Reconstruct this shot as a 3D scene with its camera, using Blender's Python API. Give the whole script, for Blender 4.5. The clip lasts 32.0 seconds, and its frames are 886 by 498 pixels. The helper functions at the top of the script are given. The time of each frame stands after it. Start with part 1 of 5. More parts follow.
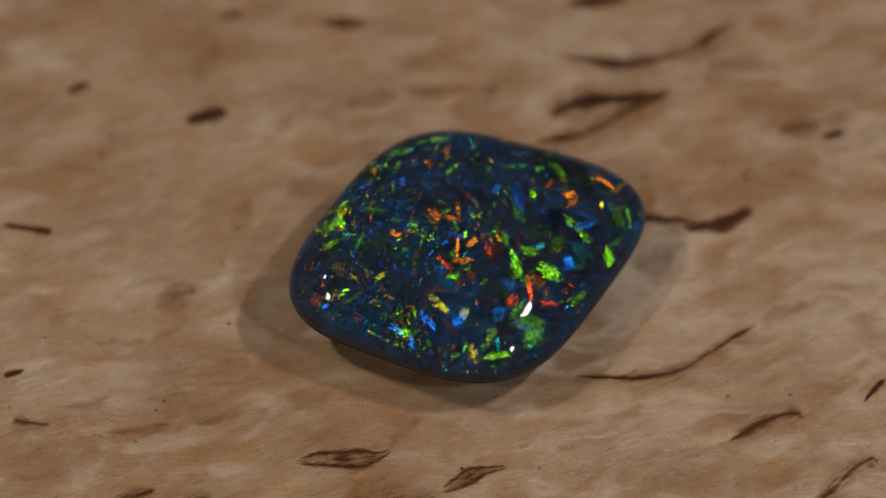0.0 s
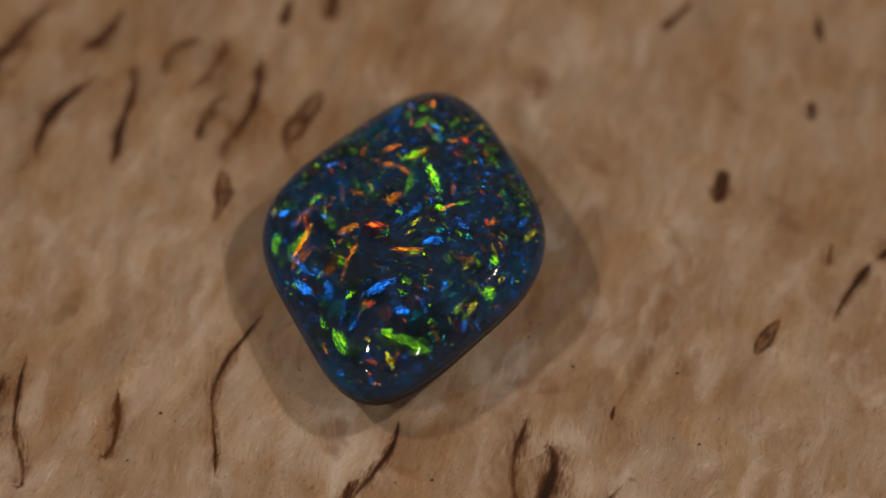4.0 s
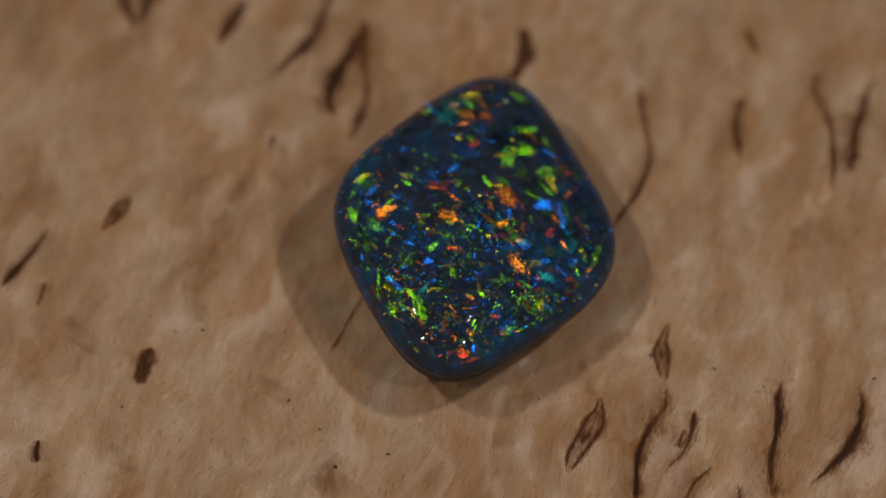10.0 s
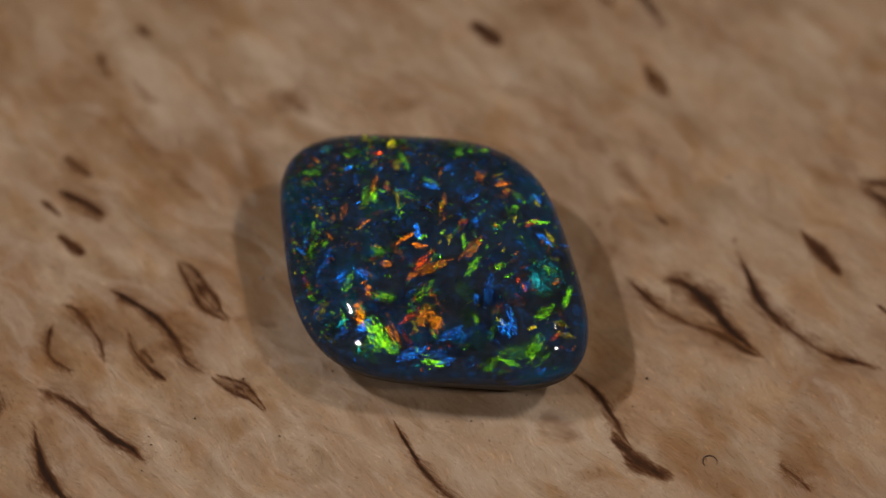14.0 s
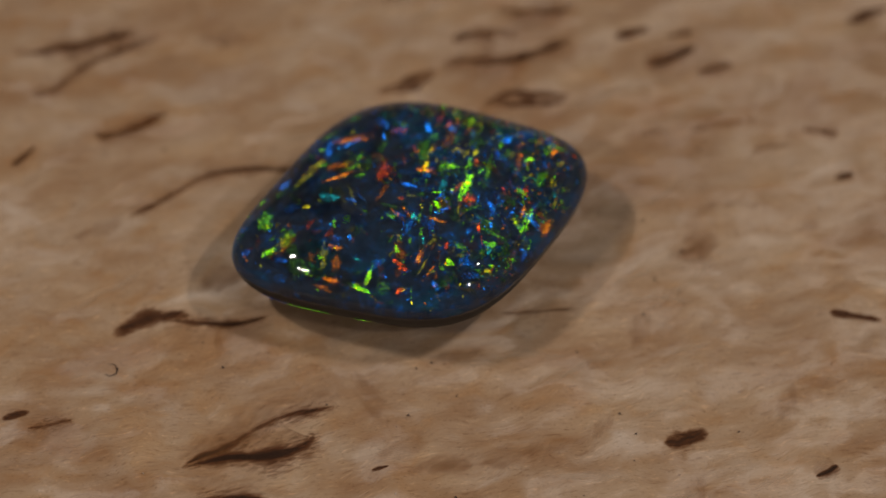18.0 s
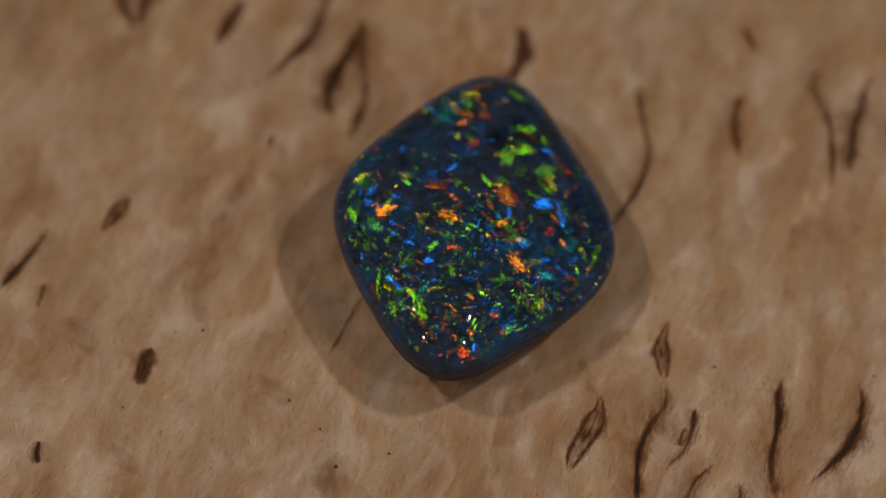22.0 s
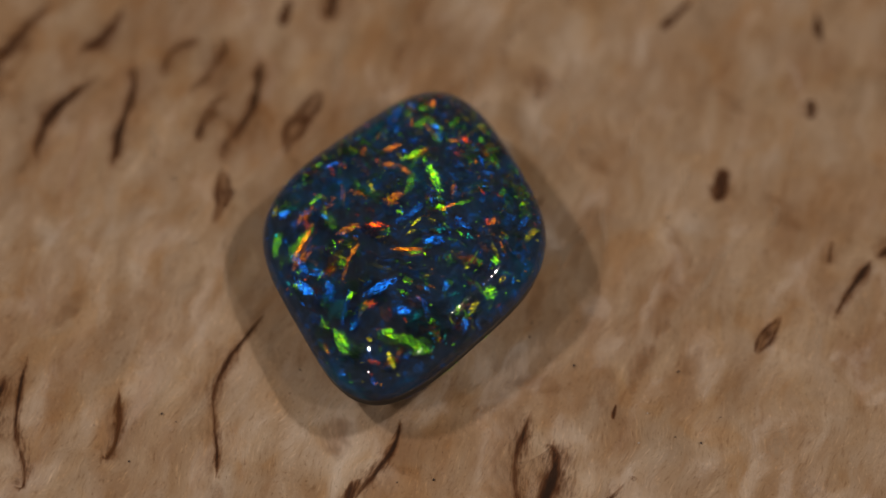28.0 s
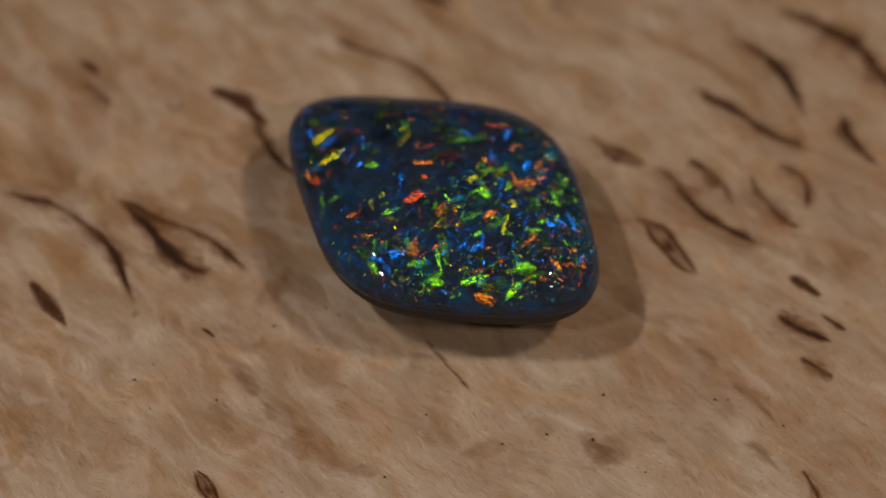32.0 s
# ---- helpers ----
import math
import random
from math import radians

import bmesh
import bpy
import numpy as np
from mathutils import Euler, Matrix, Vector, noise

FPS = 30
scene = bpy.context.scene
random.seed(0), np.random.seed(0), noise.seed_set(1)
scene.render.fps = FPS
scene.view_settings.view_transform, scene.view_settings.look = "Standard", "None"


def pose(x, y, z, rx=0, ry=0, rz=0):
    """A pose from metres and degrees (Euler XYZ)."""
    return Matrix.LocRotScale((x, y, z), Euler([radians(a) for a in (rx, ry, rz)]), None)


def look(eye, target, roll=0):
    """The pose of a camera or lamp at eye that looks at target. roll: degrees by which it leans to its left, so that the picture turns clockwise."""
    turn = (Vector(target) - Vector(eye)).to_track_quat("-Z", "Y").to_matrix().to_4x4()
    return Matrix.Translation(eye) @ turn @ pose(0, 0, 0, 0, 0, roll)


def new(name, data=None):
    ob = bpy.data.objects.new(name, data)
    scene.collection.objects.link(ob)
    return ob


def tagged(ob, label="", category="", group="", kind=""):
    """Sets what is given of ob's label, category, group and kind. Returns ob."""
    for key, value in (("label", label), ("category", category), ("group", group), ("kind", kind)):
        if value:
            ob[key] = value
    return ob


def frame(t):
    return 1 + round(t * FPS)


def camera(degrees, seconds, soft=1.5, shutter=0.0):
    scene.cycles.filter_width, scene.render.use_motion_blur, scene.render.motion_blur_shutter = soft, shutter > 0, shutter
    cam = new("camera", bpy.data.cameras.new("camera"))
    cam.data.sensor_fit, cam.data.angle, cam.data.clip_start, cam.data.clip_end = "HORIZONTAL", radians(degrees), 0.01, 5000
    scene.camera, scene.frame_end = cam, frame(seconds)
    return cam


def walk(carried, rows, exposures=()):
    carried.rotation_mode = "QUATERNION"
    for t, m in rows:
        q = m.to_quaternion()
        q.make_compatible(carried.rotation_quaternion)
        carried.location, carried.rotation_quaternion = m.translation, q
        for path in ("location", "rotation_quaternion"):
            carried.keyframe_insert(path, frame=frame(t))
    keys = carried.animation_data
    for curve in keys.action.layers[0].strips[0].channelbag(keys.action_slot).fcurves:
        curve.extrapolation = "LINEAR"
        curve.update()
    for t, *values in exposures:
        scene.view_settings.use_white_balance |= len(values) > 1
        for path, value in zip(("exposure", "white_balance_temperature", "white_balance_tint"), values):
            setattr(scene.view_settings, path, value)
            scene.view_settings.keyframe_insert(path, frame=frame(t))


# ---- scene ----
MM = 0.001

# ---- camera: fixed, long macro lens with a shallow depth of field ----
cam = camera(16.262, 32.0)
cam.data.dof.use_dof = True
cam.data.dof.focus_distance = 0.1150
cam.data.dof.aperture_fstop = 27.0
CAM_POSE = Matrix.Translation((0.0, -67.678 * MM, 99.095 * MM)) @ Matrix((
    (0.99976044, -0.0218511, -0.00126458, 0),
    (0.01723346, 0.82147463, -0.56998459, 0),
    (0.01349361, 0.56982625, 0.82165441, 0),
    (0, 0, 0, 1)))
walk(cam, [(0.0, CAM_POSE), (32.0, CAM_POSE)])

# ---- world and lamps: a dim room, two lamps a side ----
# the stone holds many thin clear plates, one behind the other
scene.cycles.transparent_max_bounces = 40
world = bpy.data.worlds.new("world")
scene.world = world
world.use_nodes = True
world.node_tree.nodes["Background"].inputs[0].default_value = (0.5, 0.55, 0.65, 1)
world.node_tree.nodes["Background"].inputs[1].default_value = 0.008


def lamp(direction, distance, width, height, power):
    data = bpy.data.lights.new("led_lamp", "AREA")
    data.shape, data.size, data.size_y = "RECTANGLE", width, height
    data.energy, data.color = power, (1.0, 0.912, 0.815)
    ob = new("led_lamp", data)
    eye = Vector(direction).normalized() * distance
    ob.matrix_world = look(eye, (0.001, -0.001, 0.002))
    return tagged(ob, kind="structure")


lamp((1.65, -0.08, 2.75), 0.150, 0.012, 0.0036, 0.0490)
lamp((1.85, -1.55, 2.75), 0.150, 0.010, 0.0045, 0.0225)
lamp((-1.65, -0.12, 2.75), 0.150, 0.012, 0.0036, 0.0500)
lamp((-1.85, -1.60, 2.75), 0.150, 0.010, 0.0045, 0.0230)


# ---- materials ----
def material(name):
    m = bpy.data.materials.new(name)
    m.use_nodes = True
    return m, m.node_tree.nodes, m.node_tree.links, m.node_tree.nodes["Principled BSDF"]


def add(nodes, kind, **props):
    n = nodes.new(kind)
    for k, v in props.items():
        n.inputs[k.replace("_", " ")].default_value = v
    return n


def ramp(nodes, stops):
    r = nodes.new("ShaderNodeValToRGB")
    els = r.color_ramp.elements
    while len(els) < len(stops):
        els.new(0.5)
    for e, (pos, col) in zip(els, stops):
        e.position, e.color = pos, (*col, 1)
    return r


GRAIN = 14.0
DIP = 1.4


def grain_coords(nodes, links, stretch, scale, sway=1.6):
    """Object coordinates in millimetres, turned along the grain and stretched."""
    tc = nodes.new("ShaderNodeTexCoord")
    turn = nodes.new("ShaderNodeMapping")
    turn.inputs["Rotation"].default_value = (0, 0, radians(-GRAIN))
    turn.inputs["Scale"].default_value = (1000, 1000, 1000)
    links.new(tc.outputs["Object"], turn.inputs["Vector"])
    warp = add(nodes, "ShaderNodeTexNoise", Scale=0.35, Detail=2.0)
    links.new(turn.outputs[0], warp.inputs["Vector"])
    mix = nodes.new("ShaderNodeMix")
    mix.data_type, mix.blend_type = "RGBA", "ADD"
    mix.inputs[0].default_value = 1.0
    mix.clamp_factor = False
    wide = nodes.new("ShaderNodeVectorMath")
    wide.operation = "SCALE"
    wide.inputs["Scale"].default_value = sway
    links.new(warp.outputs["Color"], wide.inputs[0])
    links.new(turn.outputs[0], mix.inputs[6])
    links.new(wide.outputs[0], mix.inputs[7])
    mp = nodes.new("ShaderNodeMapping")
    mp.inputs["Scale"].default_value = (scale / stretch, scale, scale)
    links.new(mix.outputs[2], mp.inputs["Vector"])
    return mp.outputs[0]


def multiply(n, l, a, b, k=1.0):
    mul = n.new("ShaderNodeMix")
    mul.data_type, mul.blend_type = "RGBA", "MULTIPLY"
    mul.inputs[0].default_value = k
    l.new(a, mul.inputs[6])
    l.new(b, mul.inputs[7])
    return mul.outputs[2]


def wood_material():
    m, n, l, p = material("birch_burl")
    # broad tone
    broad = add(n, "ShaderNodeTexNoise", Scale=1.0, Detail=3.0, Roughness=0.5, Distortion=0.5)
    l.new(grain_coords(n, l, 1.8, 0.30), broad.inputs["Vector"])
    tone = ramp(n, [(0.32, (0.398, 0.236, 0.132)), (0.47, (0.456, 0.292, 0.178)), (0.56, (0.477, 0.313, 0.194)), (0.70, (0.522, 0.364, 0.247))])
    l.new(broad.outputs["Fac"], tone.inputs["Fac"])
    # soft brown patches and pale hearts of the burl figure, in two sizes
    mottle = add(n, "ShaderNodeTexNoise", Scale=1.0, Detail=3.0, Roughness=0.5, Distortion=0.25)
    l.new(grain_coords(n, l, 2.6, 0.85, 1.0), mottle.inputs["Vector"])
    patch = ramp(n, [(0.33, (0.74, 0.55, 0.37)), (0.41, (0.88, 0.77, 0.64)), (0.46, (1.0, 0.97, 0.94)), (0.53, (1.03, 1.03, 1.04)), (0.57, (1.14, 1.20, 1.27)), (0.65, (1.32, 1.45, 1.60))])
    l.new(mottle.outputs["Fac"], patch.inputs["Fac"])
    col = multiply(n, l, tone.outputs[0], patch.outputs[0], 0.42)
    # orange and creamy drifts
    drift = add(n, "ShaderNodeTexNoise", Scale=1.0, Detail=3.0, Roughness=0.55, Distortion=0.6)
    l.new(grain_coords(n, l, 1.5, 0.62, 1.3), drift.inputs["Vector"])
    dr = ramp(n, [(0.34, (0.99, 0.84, 0.64)), (0.45, (1.0, 0.97, 0.93)), (0.54, (1.0, 1.0, 1.02)), (0.66, (1.0, 1.06, 1.18))])
    l.new(drift.outputs["Fac"], dr.inputs["Fac"])
    col = multiply(n, l, col, dr.outputs[0], 0.6)
    spot = add(n, "ShaderNodeTexNoise", Scale=1.0, Detail=4.0, Roughness=0.6, Distortion=0.2)
    l.new(grain_coords(n, l, 3.6, 2.3, 0.7), spot.inputs["Vector"])
    sp = ramp(n, [(0.30, (0.68, 0.57, 0.47)), (0.40, (0.90, 0.86, 0.81)), (0.46, (1, 1, 1)), (0.56, (1, 1, 1)), (0.68, (1.17, 1.21, 1.26))])
    l.new(spot.outputs["Fac"], sp.inputs["Fac"])
    col = multiply(n, l, col, sp.outputs[0], 0.34)
    # short fibre ticks and an even fine grain
    fibre = add(n, "ShaderNodeTexNoise", Scale=1.0, Detail=3.0, Roughness=0.6)
    l.new(grain_coords(n, l, 7.0, 9.5, 1.6), fibre.inputs["Vector"])
    fr = ramp(n, [(0.28, (0.72, 0.66, 0.60)), (0.42, (1, 1, 1)), (0.60, (1, 1, 1)), (0.72, (1.34, 1.34, 1.32))])
    l.new(fibre.outputs["Fac"], fr.inputs["Fac"])
    col = multiply(n, l, col, fr.outputs[0])
    even = add(n, "ShaderNodeTexNoise", Scale=1.0, Detail=3.0, Roughness=0.7)
    l.new(grain_coords(n, l, 1.8, 13.0), even.inputs["Vector"])
    er = ramp(n, [(0.28, (0.60, 0.54, 0.48)), (0.40, (1, 1, 1)), (0.60, (1, 1, 1)), (0.72, (1.3, 1.3, 1.28))])
    l.new(even.outputs["Fac"], er.inputs["Fac"])
    col = multiply(n, l, col, er.outputs[0])
    # fine dark pores
    pore = add(n, "ShaderNodeTexNoise", Scale=1.0, Detail=2.0, Roughness=0.6)
    l.new(grain_coords(n, l, 1.6, 6.0), pore.inputs["Vector"])
    po = ramp(n, [(0.23, (0.55, 0.46, 0.40)), (0.29, (1, 1, 1))])
    l.new(pore.outputs["Fac"], po.inputs["Fac"])
    col = multiply(n, l, col, po.outputs[0])
    l.new(col, p.inputs["Base Color"])
    p.inputs["Roughness"].default_value = 0.5
    p.inputs["Specular IOR Level"].default_value = 0.95
    p.inputs["Anisotropic"].default_value = 0.9
    way = n.new("ShaderNodeVectorTransform")
    way.vector_type, way.convert_from, way.convert_to = "VECTOR", "OBJECT", "WORLD"
    way.inputs[0].default_value = (-math.sin(radians(GRAIN)), math.cos(radians(GRAIN)), 0)
    l.new(way.outputs[0], p.inputs["Tangent"])
    bump = add(n, "ShaderNodeBump", Strength=0.4, Distance=0.00005)
    l.new(fibre.outputs["Fac"], bump.inputs["Height"])
    bump2 = add(n, "ShaderNodeBump", Strength=0.35, Distance=0.00010)
    l.new(spot.outputs["Fac"], bump2.inputs["Height"])
    # the fibres rise and dip along the grain: the figure shows by its sheen, most when the grain points at the eye
    curl = add(n, "ShaderNodeTexNoise", Scale=1.0, Detail=2.5, Roughness=0.45, Distortion=0.5)
    l.new(grain_coords(n, l, 2.1, 0.72, 0.9), curl.inputs["Vector"])
    dip = n.new("ShaderNodeMath")
    dip.operation = "MULTIPLY_ADD"
    dip.inputs[1].default_value, dip.inputs[2].default_value = DIP, -0.5 * DIP
    l.new(curl.outputs["Fac"], dip.inputs[0])
    fibre_way = n.new("ShaderNodeVectorTransform")
    fibre_way.vector_type, fibre_way.convert_from, fibre_way.convert_to = "VECTOR", "OBJECT", "WORLD"
    fibre_way.inputs[0].default_value = (math.cos(radians(GRAIN)), math.sin(radians(GRAIN)), 0)
    lift = n.new("ShaderNodeVectorMath")
    lift.operation = "SCALE"
    l.new(fibre_way.outputs[0], lift.inputs[0])
    l.new(dip.outputs[0], lift.inputs["Scale"])
    geo = n.new("ShaderNodeNewGeometry")
    tipped = n.new("ShaderNodeVectorMath")
    tipped.operation = "ADD"
    l.new(geo.outputs["Normal"], tipped.inputs[0])
    l.new(lift.outputs[0], tipped.inputs[1])
    unit = n.new("ShaderNodeVectorMath")
    unit.operation = "NORMALIZE"
    l.new(tipped.outputs[0], unit.inputs[0])
    l.new(unit.outputs[0], bump2.inputs["Normal"])
    l.new(bump2.outputs[0], bump.inputs["Normal"])
    l.new(bump.outputs[0], p.inputs["Normal"])
    return m


def bark_material():
    """Dark bark stain that fades into the wood towards its edges."""
    m, n, l, p = material("bark")
    at = n.new("ShaderNodeAttribute")
    at.attribute_name = "depth"
    tc = n.new("ShaderNodeTexCoord")
    info = n.new("ShaderNodeObjectInfo")
    shift = n.new("ShaderNodeVectorMath")
    shift.operation = "MULTIPLY_ADD"
    l.new(info.outputs["Random"], shift.inputs[0])
    shift.inputs[1].default_value = (0.05, 0.03, 0.02)
    l.new(tc.outputs["Object"], shift.inputs[2])
    st = n.new("ShaderNodeMapping")
    st.inputs["Scale"].default_value = (1900, 9000, 1900)
    l.new(shift.outputs[0], st.inputs["Vector"])
    no = add(n, "ShaderNodeTexNoise", Scale=1.0, Detail=5.0, Roughness=0.7, Distortion=0.6)
    l.new(st.outputs[0], no.inputs["Vector"])
    s = n.new("ShaderNodeMath")
    s.operation = "MULTIPLY_ADD"
    s.inputs[1].default_value = 1.6
    l.new(no.outputs["Fac"], s.inputs[0])
    l.new(at.outputs["Fac"], s.inputs[2])
    alpha = n.new("ShaderNodeMapRange")
    alpha.inputs[1].default_value, alpha.inputs[2].default_value = 0.86, 1.50
    alpha.inputs[4].default_value = 0.86
    l.new(s.outputs[0], alpha.inputs[0])
    half = n.new("ShaderNodeMath")
    half.operation = "MULTIPLY_ADD"
    half.inputs[1].default_value = 0.5
    half.inputs[2].default_value = -0.09
    l.new(s.outputs[0], half.inputs[0])
    col = ramp(n, [(0.38, (0.34, 0.150, 0.052)), (0.50, (0.23, 0.090, 0.031)), (0.61, (0.140, 0.051, 0.020)), (0.72, (0.078, 0.030, 0.014)), (0.86, (0.034, 0.016, 0.010))])
    l.new(half.outputs[0], col.inputs["Fac"])
    l.new(col.outputs[0], p.inputs["Base Color"])
    p.inputs["Roughness"].default_value = 0.75
    p.inputs["Specular IOR Level"].default_value = 0.12
    l.new(alpha.outputs[0], p.inputs["Alpha"])
    bump = add(n, "ShaderNodeBump", Strength=0.5, Distance=0.00012)
    l.new(no.outputs["Fac"], bump.inputs["Height"])
    l.new(bump.outputs[0], p.inputs["Normal"])
    return m


def stain_material(name, colour, strength):
    """Faint patch of the burl's figure."""
    m, n, l, p = material(name)
    at = n.new("ShaderNodeAttribute")
    at.attribute_name = "depth"
    no = add(n, "ShaderNodeTexNoise", Scale=1.0, Detail=6.0, Roughness=0.7)
    l.new(grain_coords(n, l, 4.0, 3.4), no.inputs["Vector"])
    s = n.new("ShaderNodeMath")
    s.operation = "MULTIPLY_ADD"
    s.inputs[1].default_value = 3.0
    l.new(no.outputs["Fac"], s.inputs[0])
    l.new(at.outputs["Fac"], s.inputs[2])
    alpha = n.new("ShaderNodeMapRange")
    alpha.interpolation_type = "SMOOTHSTEP"
    alpha.inputs[1].default_value, alpha.inputs[2].default_value = 1.45, 3.1
    alpha.inputs[4].default_value = strength
    l.new(s.outputs[0], alpha.inputs[0])
    thin = n.new("ShaderNodeMath")
    thin.operation = "MULTIPLY"
    thin.use_clamp = True
    l.new(alpha.outputs[0], thin.inputs[0])
    edge = n.new("ShaderNodeMapRange")
    edge.inputs[1].default_value, edge.inputs[2].default_value = 0.0, 0.35
    l.new(at.outputs["Fac"], edge.inputs[0])
    l.new(edge.outputs[0], thin.inputs[1])
    l.new(thin.outputs[0], p.inputs["Alpha"])
    p.inputs["Base Color"].default_value = (*colour, 1)
    p.inputs["Roughness"].default_value = 0.55
    return m


def plain_material(name, colour, rough):
    m, n, l, p = material(name)
    no = add(n, "ShaderNodeTexNoise", Scale=14.0, Detail=5.0)
    r = ramp(n, [(0.3, [c * 0.85 for c in colour]), (0.7, [c * 1.1 for c in colour])])
    l.new(no.outputs["Fac"], r.inputs["Fac"])
    l.new(r.outputs[0], p.inputs["Base Color"])
    p.inputs["Roughness"].default_value = rough
    return m


def shell_material():
    """Polished clear opal skin: lets light through and mirrors the lamps."""
    m, n, l, p = material("clear_opal")
    tr = n.new("ShaderNodeBsdfTransparent")
    tr.inputs[0].default_value = (0.95, 0.97, 1.0, 1)
    gl = n.new("ShaderNodeBsdfGlossy")
    gl.inputs["Roughness"].default_value = 0.024
    # the mirror grows with the slant of the view, alike from both sides of the skin
    slant = add(n, "ShaderNodeLayerWeight", Blend=0.5)
    fifth = n.new("ShaderNodeMath")
    fifth.operation = "POWER"
    fifth.inputs[1].default_value = 5.0
    l.new(slant.outputs["Facing"], fifth.inputs[0])
    fre = n.new("ShaderNodeMath")
    fre.operation = "MULTIPLY_ADD"
    fre.inputs[1].default_value, fre.inputs[2].default_value = 0.966, 0.034
    l.new(fifth.outputs[0], fre.inputs[0])
    mix = n.new("ShaderNodeMixShader")
    l.new(fre.outputs[0], mix.inputs[0])
    l.new(tr.outputs[0], mix.inputs[1])
    l.new(gl.outputs[0], mix.inputs[2])
    l.new(mix.outputs[0], n["Material Output"].inputs[0])
    return m


def potch_material():
    """Blue-black ground of the stone, with clouds of blue and sea green deep in it."""
    m, n, l, p = material("dark_potch")
    tc = n.new("ShaderNodeTexCoord")
    no = add(n, "ShaderNodeTexNoise", Scale=480.0, Detail=5.0, Roughness=0.6, Distortion=0.8)
    l.new(tc.outputs["Object"], no.inputs["Vector"])
    r = ramp(n, [(0.36, (0.037, 0.043, 0.056)), (0.48, (0.034, 0.048, 0.078)), (0.58, (0.027, 0.058, 0.110)), (0.70, (0.020, 0.088, 0.135))])
    l.new(no.outputs["Fac"], r.inputs["Fac"])
    fine = add(n, "ShaderNodeTexNoise", Scale=2600.0, Detail=3.0, Roughness=0.6, Distortion=0.4)
    l.new(tc.outputs["Object"], fine.inputs["Vector"])
    f = ramp(n, [(0.36, (0.78, 0.78, 0.78)), (0.50, (0.95, 0.95, 0.95)), (0.60, (0.9, 1.1, 1.35)), (0.70, (0.8, 1.7, 3.0))])
    l.new(fine.outputs["Fac"], f.inputs["Fac"])
    l.new(multiply(n, l, r.outputs[0], f.outputs[0]), p.inputs["Base Color"])
    p.inputs["Roughness"].default_value = 0.6
    p.inputs["Specular IOR Level"].default_value = 0.0
    # a little light creeps through the potch
    p.inputs["Subsurface Weight"].default_value = 0.9
    p.inputs["Subsurface Radius"].default_value = (0.6, 0.8, 1.0)
    p.inputs["Subsurface Scale"].default_value = 0.0014
    return m


FIRE_COLOURS = {"green": (0.13, 0.58, 0.0), "yellow": (0.44, 0.46, 0.0), "orange": (0.72, 0.19, 0.0), "red": (0.68, 0.06, 0.004),
                "blue": (0.006, 0.150, 0.80), "teal": (0.006, 0.25, 0.30)}
# what the streaks of each colour turn to
HUE_SHIFT = {"green": (0.50, 0.56, 0.0), "yellow": (0.75, 0.30, 0.0), "orange": (0.74, 0.46, 0.0), "red": (0.80, 0.22, 0.0),
             "blue": (0.02, 0.42, 0.75), "teal": (0.02, 0.48, 0.22)}
FIRE_ROUGH, FIRE_LOW, FIRE_HIGH = 0.26, 0.07, 0.29


